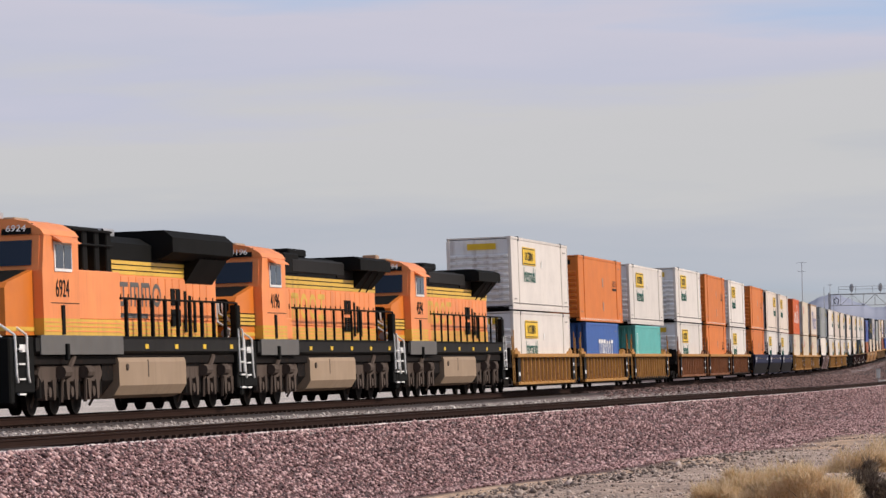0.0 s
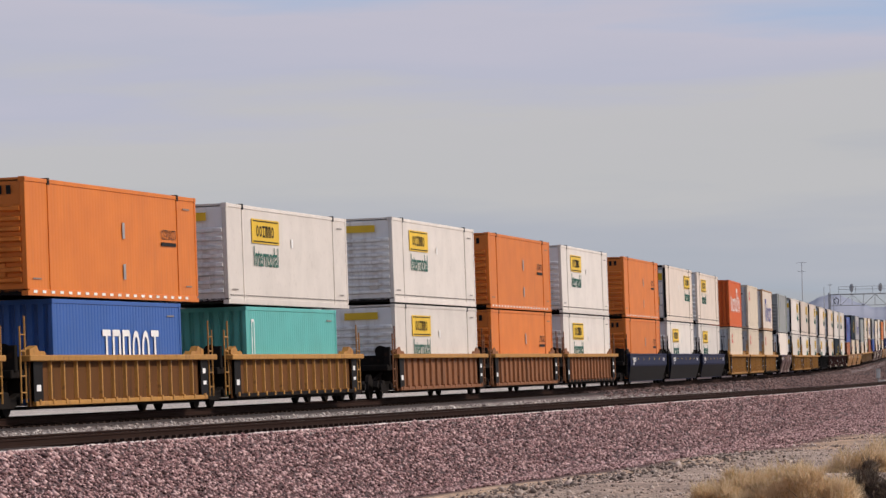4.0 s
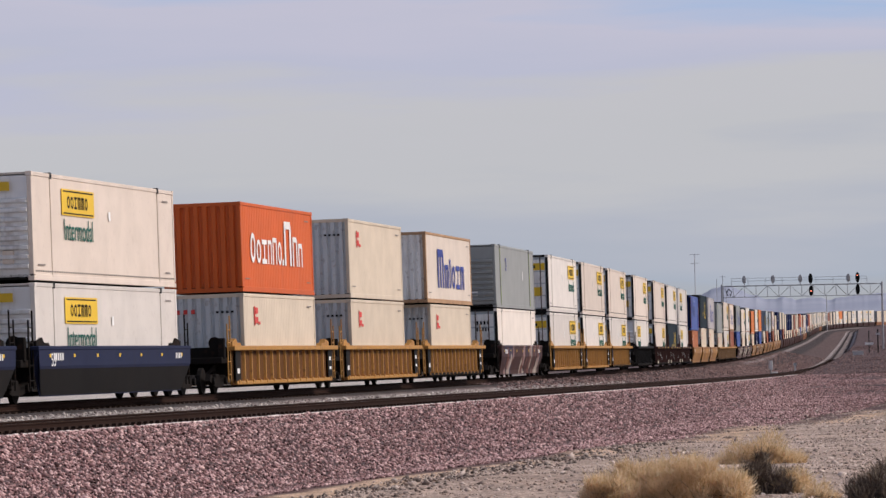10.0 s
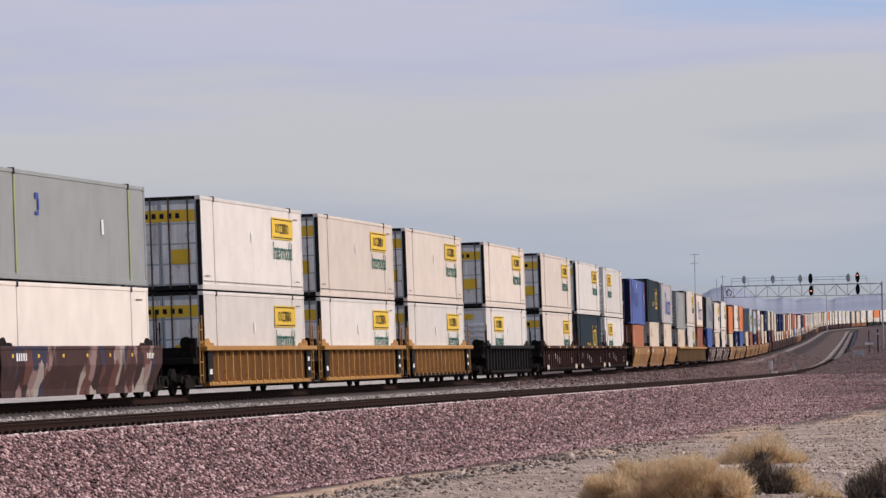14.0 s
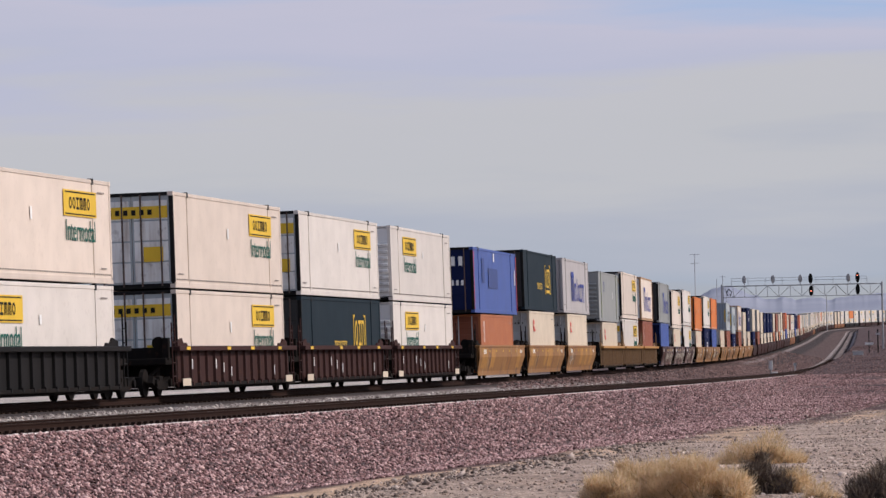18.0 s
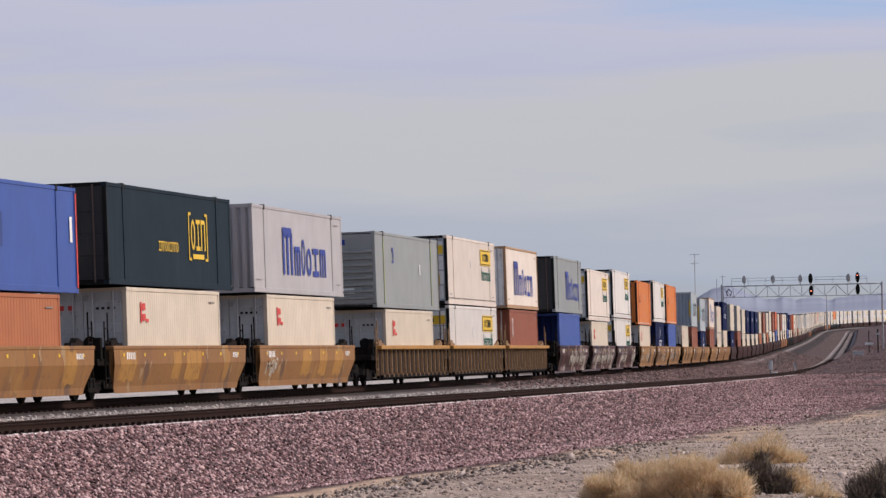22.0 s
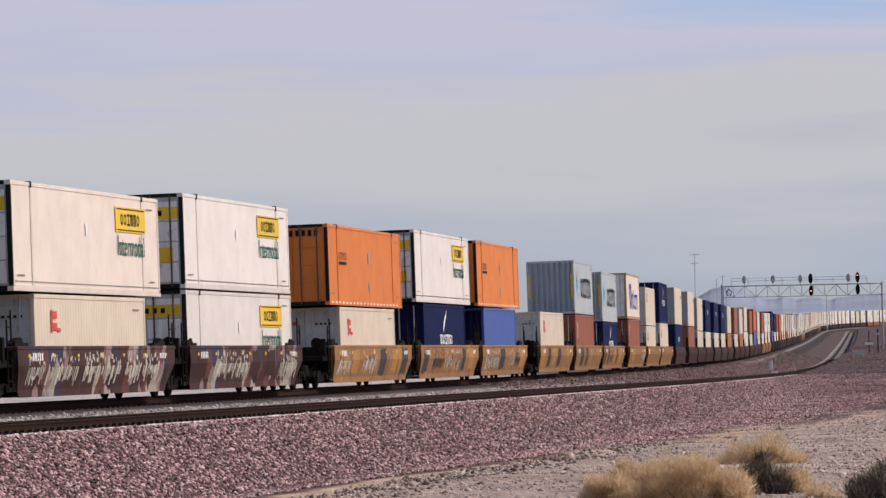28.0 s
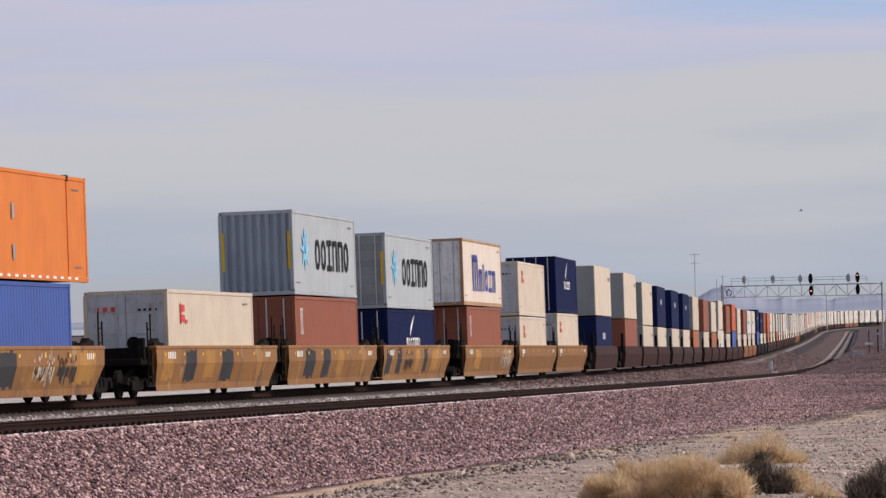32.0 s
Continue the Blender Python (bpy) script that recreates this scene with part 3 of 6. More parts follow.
def corrugated(x0, x1, y, depth, pitch, out):
    """A folded line along x at y, pushed out by depth."""
    pts, x = [], x0
    k = (x1 - x0) / max(1, round((x1 - x0) / pitch))
    while x < x1 - .01:
        pts += [(x, y), (x + .30 * k, y), (x + .42 * k, y + out * depth), (x + .88 * k, y + out * depth)]
        x += k
    return pts + [(x1, y)]


def glyph(x, z, w, h, y, form):
    """A plain mark that stands for one sign of a word: a ring, a comb or a bow of even strokes."""
    k = min(.22 * w, .2 * h)
    sh = Shape()
    x0, x1, z0, z1 = x - w / 2, x + w / 2, z - h / 2, z + h / 2
    if form == "ring":
        ring = [(x + math.cos(a) * q * w / 2, z + math.sin(a) * q2 * h / 2) for q, q2 in ((1, 1), (1 - 2 * k / w, 1 - 2 * k / h)) for a in (2 * math.pi * i / 12 for i in range(12))]
        sh.add([(a, y, b) for a, b in ring], [(i, (i + 1) % 12, 12 + (i + 1) % 12, 12 + i) for i in range(12)])
    elif form == "comb":
        n = 3 if w > h * .9 else 2
        for i in range(n):
            a = x0 + (w - k) * i / (n - 1)
            sh.add([(a, y, z0), (a + k, y, z0), (a + k, y, z1 - k * .6), (a, y, z1 - k * .6)], [(0, 1, 2, 3)])
        sh.add([(x0, y, z1 - k), (x1, y, z1 - k), (x1 - k * .5, y, z1), (x0, y, z1)], [(0, 1, 2, 3)])
    else:
        sh.add([(x0, y, z0), (x1, y, z0), (x1, y, z0 + k), (x0, y, z0 + k), (x0, y, z1 - k), (x1, y, z1 - k), (x1, y, z1), (x0, y, z1)], [(0, 1, 2, 3), (4, 5, 6, 7)])
        sh.add([(x - k / 2, y, z0 + k), (x + k / 2, y, z0 + k), (x + k / 2, y, z1 - k), (x - k / 2, y, z1 - k)], [(0, 1, 2, 3)])
    return sh


def bars(parent, material, spec, y, name="lettering_bar", label="", depth=.006):
    """Plain bars in place of writing: each (x, z, width, height)."""
    for x, z, w, h, *form in spec:
        if form and form[0] and h > .25:
            part(name, glyph(x, z, w, h, y - depth, form[0]), material, parent, label)
            continue
        part(name, Shape().box(x - w / 2, x + w / 2, y - depth, y, z - h / 2, z + h / 2), material, parent, label)


def word_bars(x, z, width, height, n, seed, stroke=.8, shape=None):
    """Plain blocks in place of a word: one a letter, standing on one line; shape gives (width, height) shares."""
    if shape is None:
        shape = [(1, 1)] * n
    total = sum(q[0] for q in shape)
    out, at = [], x - width / 2
    for i, (w, h) in enumerate(shape):
        k = width * w / total
        form = "comb" if w > 1.3 else ("ring", "comb", "bow", "ring", "comb")[(i * 2 + seed) % 5]
        out.append((at + k / 2, z - height / 2 + height * h / 2, k * stroke, height * h, form))
        at += k
    return out


def end_words(parent, material, y0, y1, z0, z1, n, x):
    k = (y1 - y0) / n
    for i in range(n):
        part("lettering_bar", Shape().box(x - .006, x, y0 + (i + .24) * k, y0 + (i + .76) * k, z0, z1), material, parent)


def container(name, label, length, height, side, end, frame_m, end_kind, deco, roof=None, group="freight containers", far=False):
    """An intermodal container, its leading end towards -x, standing on z = 0."""
    th = thing(name, label, "container", group)
    hx, hy = length / 2, W / 2
    domestic = length > 15
    if far:
        part("box_body", Shape().box(-hx + .06, hx, -hy, hy, 0, height, .03), side, th)
        # pale ends go grey far off: the gaps' shade is put into paint
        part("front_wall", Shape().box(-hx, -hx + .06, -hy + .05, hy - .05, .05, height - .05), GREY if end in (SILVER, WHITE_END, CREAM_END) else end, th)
        if deco in (deco_white_front, deco_white_door):
            x = (-hx + 4.8) if deco is deco_white_front else hx - 3.4
            part("sign_panel", Shape().box(x - 1.75, x + 1.75, -hy - .01, -hy - .002, height - 1.05, height - .4), YELLOW, th)
            part("lettering_bar", Shape().box(x - 1.4, x + 1.4, -hy - .01, -hy - .002, height - 1.7, height - 1.3), GREEN, th)
        elif side in (RED, NAVY, ITAL):
            part("lettering_bar", Shape().box(-1.4, .6, -hy - .01, -hy - .002, height * .55, height * .68), PALE, th)
        elif side in (CREAM, WARM):
            part("marking", Shape().box(hx - 2.2, hx - .6, -hy - .01, -hy - .002, height * .72, height * .80), FAINT, th)
        return th
    d, pitch = (.0018 if side in (ORANGE, SILVERGREY) else .0004, .26) if domestic else (.008, .28)
    for sgn, nm in ((-1, "side_panel"), (1, "side_panel")):
        sh = Shape()
        sh.sheet(corrugated(-hx + .1, hx - .1, sgn * (hy - .02 - d), d, pitch, sgn), .15, height - .08)
        part(nm, sh, side, th)
    if domestic and side in (WHITE, BEIGE):
        row = Shape()
        for i in range(66):
            x = -hx + .3 + i * (2 * hx - .6) / 65
            row.box(x - .04, x + .04, -hy - .008, -hy + .01, .235, .275)
        tagged(part("rivet_strip", row, FAINT, th), "row of dark rivets along the bottom rail", kind="stuff")
    part("roof_panel", Shape().box(-hx + .05, hx - .05, -hy + .02, hy - .02, height - .07, height - .012), roof or side, th)
    part("floor_panel", Shape().box(-hx + .05, hx - .05, -hy + .05, hy - .05, .04, .16), UNDER, th)
    posts = [(-hx, -hy), (-hx, hy - .13), (hx - .15, -hy), (hx - .15, hy - .13)]
    for x, y in posts:
        part("corner_post", Shape().box(x, x + (.09 if x < 0 and domestic else .15), y, y + .13, .16, height - .12, .012), BLACK if domestic and end_kind == "door" and x < 0 else frame_m, th)
    for z0, z1, nm in ((0, .17, "bottom_rail"), (height - .11, height, "top_rail")):
        for y in (-hy, hy - .07):
            part(nm, Shape().box(-hx + .15, hx - .15, y, y + .07, z0, z1, .01), frame_m, th)
    if not far:
        for x in (-hx, hx - .18):
            for z in (0, height - .118):
                part("corner_casting", Shape().box(x - .004, x + .184, -hy - .006, -hy + .16, z, z + .122), frame_m, th)
        if domestic:                     # lifting posts set in from the ends, with their top castings
            for x in (-6.1, 6.1):
                part("lifting_post", Shape().box(x - .07, x + .07, -hy - .004, -hy + .05, .1, height - .02), side, th)
                part("lifting_casting", Shape().box(x - .09, x + .09, -hy - .01, -hy + .15, height - .14, height + .03), BLACK, th)
    # leading end
    xe = -hx
    if end_kind == "ribs":
        part("front_wall", Shape().box(xe + .05, xe + .08, -hy + .1, hy - .1, .1, height - .1), end, th)
        for i in range(8):
            z = .3 + i * (height - 1.15) / 7
            part("front_rib", Shape().prism([(xe + .05, z), (xe - .07, z + .04), (xe - .07, z + .12), (xe + .05, z + .16)], -hy + .14, hy - .14, "y"), end, th)
        if not far:
            part("vent_box", Shape().box(xe - .03, xe + .06, -.75, -.45, .45, .8, .015), frame_m, th)
    elif end_kind == "corr":
        pts = corrugated(-hy + .12, hy - .12, 0, .075, .31, -1)
        part("front_wall", Shape().sheet([(xe + .085 + b, a) for a, b in pts], .12, height - .1, "z"), end, th)
        part("front_sill", Shape().box(xe, xe + .1, -hy + .13, hy - .13, 0, .14), frame_m, th)
        part("front_header", Shape().box(xe, xe + .1, -hy + .13, hy - .13, height - .12, height), frame_m, th)
    else:
        for y0, y1 in ((-hy + .12, -.01), (.01, hy - .12)):
            door = part("door", Shape().box(xe + .03, xe + .07, y0, y1, .14, height - .1), PALE if domestic and end is SILVER else end, th)
            if not far:
                for i in range(4):
                    z = .2 + i * (height - .4) / 4 if domestic else .3 + i * (height - .7) / 3.4
                    part("door_rib", Shape().box(xe + .012, xe + .03, y0 + .06, y1 - .06, z, z + (height * .2 if domestic else .28), .008), end, door)
                for yy in (y0 + .28, y1 - .28):
                    part("lock_rod", Shape().rod((xe - .005, yy, .06), (xe - .005, yy, height - .06), .028), GALV if end is not DARKEND and not domestic else STEEL, door, "steel locking rod")
        part("door_header", Shape().box(xe, xe + .1, -hy + .13, hy - .13, height - .11, height), BLACK if domestic else frame_m, th)
        part("door_sill", Shape().box(xe, xe + .1, -hy + .13, hy - .13, 0, .13), BLACK if domestic else frame_m, th)
    part("rear_wall", Shape().box(hx - .06, hx - .03, -hy + .1, hy - .1, .1, height - .1), end, th)
    if deco:
        deco(th, hx, hy + .004, height, xe, far)
    return th


def yellow_sign(th, x, hy, h, far, z=None):
    z = h - .72 if z is None else z
    part("sign_panel", Shape().box(x - 1.75, x + 1.75, -hy - .008, -hy, z - .36, z + .36), YELLOW, th, "yellow sign panel with dark bars")
    bars(th, BLACK, [(x, z + .30, 3.2, .035), (x, z - .30, 3.2, .035)] + word_bars(x - .1, z, 2.3, .34, 6, 3), -hy - .009)


def small_marks(th, hx, hy, h, seed):
    bars(th, FAINT, [(-hx + .8, .42, .7, .035), (hx - 1.0, .42, .6, .035), (hx - 1.1, h - .35, .7, .04)], -hy - .002, "marking")


def deco_white_front(th, hx, hy, h, xe, far):
    yellow_sign(th, -hx + 4.8, hy, h, far)
    if not far:
        lettering("Intermodal", .84, GREEN, th, Matrix.Translation((-hx + 4.8, -hy - .006, h - 1.5)) @ pose(0, 0, 0, 90, 0, 0), "dark green painted word", stretch=.86)
        small_marks(th, hx, hy, h, 1)
        part("sign_panel", Shape().box(xe - .05, xe - .03, -.7, .45, h - .50, h - .26), YELLOW, th, "faded yellow strip")
        bars(th, MWHITE, [(.2, h * .66, .22, .26)], -hy - .001, "reflector")
    else:
        bars(th, GREEN, word_bars(-hx + 4.8, h - 1.42, 2.2, .4, 6, 4), -hy)


def deco_white_door(th, hx, hy, h, xe, far):
    yellow_sign(th, hx - 3.4, hy, h, far)
    part("sign_panel", Shape().box(xe - .014, xe - .002, -1.12, 1.12, h - .78, h - .42), YELLOW, th, "yellow sign strip on the doors")
    part("sign_panel", Shape().box(xe - .014, xe - .002, -.95, -.35, .8, 1.25), YELLOW, th, "yellow notice")
    if not far:
        end_words(th, BLACK, -.7, .8, h - .68, h - .52, 6, xe - .015)
        lettering("Intermodal", .84, GREEN, th, Matrix.Translation((hx - 3.4, -hy - .006, h - 1.5)) @ pose(0, 0, 0, 90, 0, 0), "dark green painted word", stretch=.86)
        small_marks(th, hx, hy, h, 2)
        bars(th, MWHITE, [(-.4, h * .62, .18, .34)], -hy - .001, "reflector")
    else:
        bars(th, GREEN, word_bars(hx - 3.4, h - 1.42, 2.2, .4, 6, 4), -hy)


def deco_orange(where):
    def go(th, hx, hy, h, xe, far):
        x = where * (hx - 3.0)
        bars(th, BLACK, word_bars(x, h * .62, 1.5, .26, 8, 5) + [(x, h * .62 - .26, 1.5, .1)], -hy)
        if not far:
            end_words(th, BLACK, -1.0, .6, h - .42, h - .2, 7, xe - .012)
            small_marks(th, hx, hy, h, 3)
            bars(th, GALV, [(.6, h * .62, .22, .42), (.6, .72, .22, .4)], -hy - .001, "reflector")
            bars(th, MWHITE, [(-hx + .6 + i * .75, .1, .3, .07) for i in range(int(2 * hx / .75) - 1)], -hy - .004, "reflective_tape")
    return go


def deco_small_red(where):
    def go(th, hx, hy, h, xe, far):
        x = -hx + 2.0
        bars(th, MRED, [(x - .28, h - .72, .16, .62), (x + .05, h - .55, .4, .2), (x + .05, h - .86, .4, .2), (x + .45, h - .95, .3, .1)], -hy, "logo_shape", "red logo shapes")
        if not far:
            end_words(th, MRED, .25, 1.0, h - .62, h - .48, 3, xe - .012)
            end_words(th, BLACK, -1.0, -.35, h - .62, h - .55, 4, xe - .012)
        if not far:
            small_marks(th, hx, hy, h, 5)
    return go


def end_number(text):
    def go(th, hx, hy, h, xe, far):
        if not far:
            lettering(text, .85, BLACK, th, Matrix.Translation((xe - .012, .7, h * .57)) @ pose(0, 0, 0, 90, 0, -90), "black stencilled length", stretch=.8)
    return go


def deco_word(material, x, z, width, height, count, seed, extra=None, shape=None):
    def go(th, hx, hy, h, xe, far):
        bars(th, material, word_bars(x, z * h, width, height, count, seed, shape=shape), -hy)
        if extra:
            extra(th, hx, hy, h, xe, far)
        if not far:
            small_marks(th, hx, hy, h, seed)
    return go


def star(th, hx, hy, h, xe, far):
    sh = Shape()
    for i in range(4):
        a = i * math.pi / 4
        c, s = math.cos(a), math.sin(a)
        x0, z0 = -3.9, h * .55
        sh.add([(x0 + c * .85, -hy - .006, z0 + s * .85), (x0 - s * .2, -hy - .006, z0 + c * .2), (x0 - c * .85, -hy - .006, z0 - s * .85), (x0 + s * .2, -hy - .006, z0 - c * .2)], [(0, 1, 2, 3)])
    part("logo_shape", sh, CYAN, th, "light blue star shape")
    if not far:
        for y in (-1.2, 1.1):
            part("notice", Shape().box(xe - .014, xe - .002, y, y + .1, h * .3, h * .75), YELLOW, th)


def frame_logo(th, hx, hy, h, xe, far):
    x = 3.4
    bars(th, YELLOW, [(x - 1.25, h * .55, .1, h * .5), (x + 1.25, h * .55, .1, h * .5), (x - 1.1, h * .79, .3, .09), (x + 1.1, h * .79, .3, .09), (x - 1.1, h * .31, .3, .09), (x + 1.1, h * .31, .3, .09), (x - .7, h * .57, .58, .95, "ring"), (x, h * .57, .58, .95, "bow"), (x + .68, h * .57, .58, .95, "comb"), (x, h * .34, 1.5, .15)], -hy, "logo_shape", "yellow logo shape")
    bars(th, YELLOW, word_bars(-.6, h * .42, 2.6, .3, 9, 2), -hy)


def leaf_logo(th, hx, hy, h, xe, far):
    sh = Shape()
    bow = [(-.55 + 1.15 * q ** 1.5 + side * .19 * math.sin(math.pi * min(1, q * 1.02)), h * (.60 + .33 * q)) for side in (-1, 1) for q in (i / 8 for i in range(9))]
    sh.add([(a, -hy - .006, b) for a, b in bow], [(i, 9 + i, 10 + i, i + 1) for i in range(8)])
    part("logo_shape", sh, MWHITE, th, "white curved logo shape")
    bars(th, MWHITE, word_bars(.2, h * .50, 3.6, .42, 7, 6), -hy)


def tape_sides(th, hx, hy, h, xe, far):
    bars(th, LIME, [(-6.1, h / 2, .07, h - .3), (6.1, h / 2, .07, h - .3)], -hy - .004, "tape", "lime green tape")
    if not far:
        bars(th, MBLUE, [(-3.9, h * .78, .35, .16), (-3.75, h * .70, .16, .3), (-3.9, h * .62, .35, .1)], -hy, "logo_shape")
        bars(th, MWHITE, [(3.0, h * .55, .22, .42)], -hy - .001, "reflector")
        end_words(th, MBLUE, -.2, .75, h - .5, h - .3, 4, xe - .012)
        part("notice", Shape().box(xe - .012, xe, -.6, 0, .55, .75), MWHITE, th)


def deco_slabs(th, hx, hy, h, xe, far):
    bars(th, PATCH, [(-1.0, h * .55, 3.4, .9), (-4.6, h * .66, .9, 1.1)], -hy, "painted_out_panel", "darker blue painted-out patch")
    bars(th, MWHITE, [(-.6, h - .35, .35, .4), (hx - .6, h * .6, .25, .7)], -hy)
    bars(th, MRED, [(-hx + .07, h / 2, .12, h - .3), (hx - .07, h / 2, .12, h - .3)], -hy - .012, "edge_tape", "red edge stripe")
    if not far:
        end_words(th, MWHITE, -.9, .1, h * .72, h * .86, 3, xe - .012)
        end_words(th, MWHITE, -.9, .2, h * .42, h * .5, 5, xe - .012)


def deco_plain(th, hx, hy, h, xe, far):
    small_marks(th, hx, hy, h, 2)
    end_words(th, BLACK, -.95, -.3, h - .72, h - .56, 4, xe - .02)
    end_words(th, BLACK, -.95, -.3, h - 1.02, h - .86, 5, xe - .02)
    end_words(th, BLACK, .2, .9, h - .9, h - .65, 4, xe - .02)
    end_words(th, GREEN, .95, 1.1, h - 1.1, h - .6, 1, xe - .02)


STYLES = {
    "wf": ("white_container", "white ribbed container with a yellow sign panel", FT53, HIGH, WHITE, WHITE_END, WHITE, "ribs", deco_white_front),
    "wd": ("white_container", "white container with yellow signs and barred grey doors", FT53, HIGH, WHITE, SILVER, WHITE, "door", deco_white_door),
    "we": ("white_container", "beige-white container with yellow signs and barred doors", FT53, HIGH, BEIGE, SILVER, BEIGE, "door", deco_white_door),
    "wg": ("white_container", "beige-white ribbed container with a yellow sign panel", FT53, HIGH, BEIGE, WHITE_END, BEIGE, "ribs", deco_white_front),
    "of": ("orange_container", "orange ribbed container with small black lettering bars", FT53, HIGH, ORANGE, ORANGE, ORANGE, "ribs", deco_orange(1)),
    "od": ("orange_container", "orange container with dark orange barred doors", FT53, HIGH, ORANGE, ORANGE, ORANGE, "door", deco_orange(-1)),
    "re": ("red_container", "red corrugated container with white lettering shapes", FT40, HIGH, RED, RED, RED, "corr", deco_word(MWHITE, -.3, .5, 9.0, 1.0, 10, 8, shape=[(1, 1), (.9, .8), (1, .8), (.8, .8), (.9, .9), (.8, .8), (.3, .2), (1.5, 1.5), (1, 1), (.9, .8)])),
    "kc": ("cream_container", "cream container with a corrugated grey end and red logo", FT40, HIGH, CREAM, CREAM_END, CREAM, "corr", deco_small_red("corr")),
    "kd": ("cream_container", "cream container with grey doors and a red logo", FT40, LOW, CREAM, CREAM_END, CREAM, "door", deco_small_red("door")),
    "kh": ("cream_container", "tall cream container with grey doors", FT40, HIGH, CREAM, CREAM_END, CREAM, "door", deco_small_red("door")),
    "m4": ("white_container", "white rust-edged container with blue lettering shapes", FT45, HIGH, WARM, SILVER, RUSTY, "corr", deco_word(MBLUE, .4, .5, 8.4, 1.6, 6, 9, shape=[(1.5, 1), (.9, .62), (.6, .8), (.8, .62), (.95, .62), (.95, .62)], extra=end_number("45"))),
    "md": ("white_container", "white container with blue lettering shapes and grey doors", FT45, HIGH, WARM, SILVER, RUSTY, "door", deco_word(MBLUE, .4, .5, 8.4, 1.6, 6, 9, shape=[(1.5, 1), (.9, .62), (.6, .8), (.8, .62), (.95, .62), (.95, .62)])),
    "mg": ("silver_container", "silver grey container with blue lettering shapes", FT53, HIGH, SILVERGREY, SILVERGREY, SILVERGREY, "corr", deco_word(MBLUE, .8, .5, 8.2, 1.6, 6, 9, shape=[(1.5, 1), (.9, .62), (.6, .8), (.8, .62), (.95, .62), (.95, .62)])),
    "mh": ("grey_container", "blue-grey container with blue lettering shapes and dark doors", FT53, HIGH, GREY, DARKEND, GREY, "door", deco_word(MBLUE, 2.2, .5, 8.0, 1.5, 6, 9, shape=[(1.5, 1), (.9, .62), (.6, .8), (.8, .62), (.95, .62), (.95, .62)])),
    "gr": ("grey_container", "grey smooth container with lime tape and ribbed end", FT53, HIGH, GREY, GREY, GREY, "ribs", tape_sides),
    "cw": ("white_container", "plain white container with grey lettered doors", FT53, HIGH, BRIGHT, SILVER, BRIGHT, "door", deco_plain),
    "cx": ("slate_container", "dark slate container with a framed yellow logo", FT53, HIGH, SLATE, DARKEND, SLATE, "door", frame_logo),
    "bl": ("blue_container", "bright blue container with red edge stripes", FT53, HIGH, BLUE, NAVY, BLUE, "door", deco_slabs),
    "br": ("brown_container", "rust brown corrugated container", FT40, LOW, RUSTORANGE, BROWN, RUSTORANGE, "door", deco_word(MWHITE, -5.0, .7, .5, .9, 2, 4)),
    "bh": ("brown_container", "tall rust brown corrugated container", FT40, HIGH, BROWN, BROWN, BROWN, "door", deco_word(MWHITE, -5.0, .7, .5, .9, 2, 4)),
    "cl": ("navy_container", "low navy blue container with white logo shapes", FT40, LOW, NAVY, NAVY, NAVY, "door", leaf_logo),
    "kl": ("cream_container", "low cream container with grey doors", FT40, LOW, CREAM, CREAM_END, CREAM, "door", deco_small_red("door")),
    "cm": ("navy_container", "navy blue container with white logo shapes", FT40, HIGH, NAVY, NAVY, NAVY, "door", leaf_logo),
    "nb": ("blue_container", "plain mid-blue corrugated container", FT40, HIGH, BLUE, NAVY, BLUE, "corr", None),
    "te": ("teal_container", "teal corrugated container with a white vertical word", FT40, LOW, TEAL, TEAL, TEAL, "corr", deco_word(MWHITE, -5.3, .55, .45, 1.6, 1, 4)),
    "it": ("blue_container", "royal blue container with large white lettering shapes", FT40, LOW, ITAL, ITAL, ITAL, "corr", deco_word(MWHITE, 1.0, .5, 5.6, 1.1, 6, 12)),
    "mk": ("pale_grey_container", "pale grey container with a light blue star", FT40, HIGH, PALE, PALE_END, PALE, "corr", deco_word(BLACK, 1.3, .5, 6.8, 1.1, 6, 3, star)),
    "ml": ("pale_grey_container", "pale grey container with grey doors and a blue star", FT40, HIGH, PALE, GREY, PALE, "door", deco_word(BLACK, 1.3, .5, 6.8, 1.1, 6, 3, star)),
    "mr": ("dark_red_container", "dark red corrugated container", FT40, HIGH, BROWN, BROWN, BROWN, "corr", None),
    "rr": ("red_container", "bright red container with white lettering shapes", FT40, HIGH, RED, BROWN, RED, "door", deco_word(MWHITE, .5, .5, 4.6, .9, 6, 8)),
    "cr": ("cream_container", "yellowish cream container with a corrugated end", FT40, HIGH, CREAM, CREAM_END, CREAM, "corr", None),
}
PROTO = {}


def load(style, u, z, far=False):
    """Puts a container of a style on the train at u, z above the rails. Returns its height."""
    key = (style, far)
    if key not in PROTO:
        PROTO[key] = container(*STYLES[style], far=far)
        ob = PROTO[key]
    else:
        ob = copy_thing(PROTO[key], Matrix())
    MOVERS.append((ob, u, z))
    return STYLES[style][3]

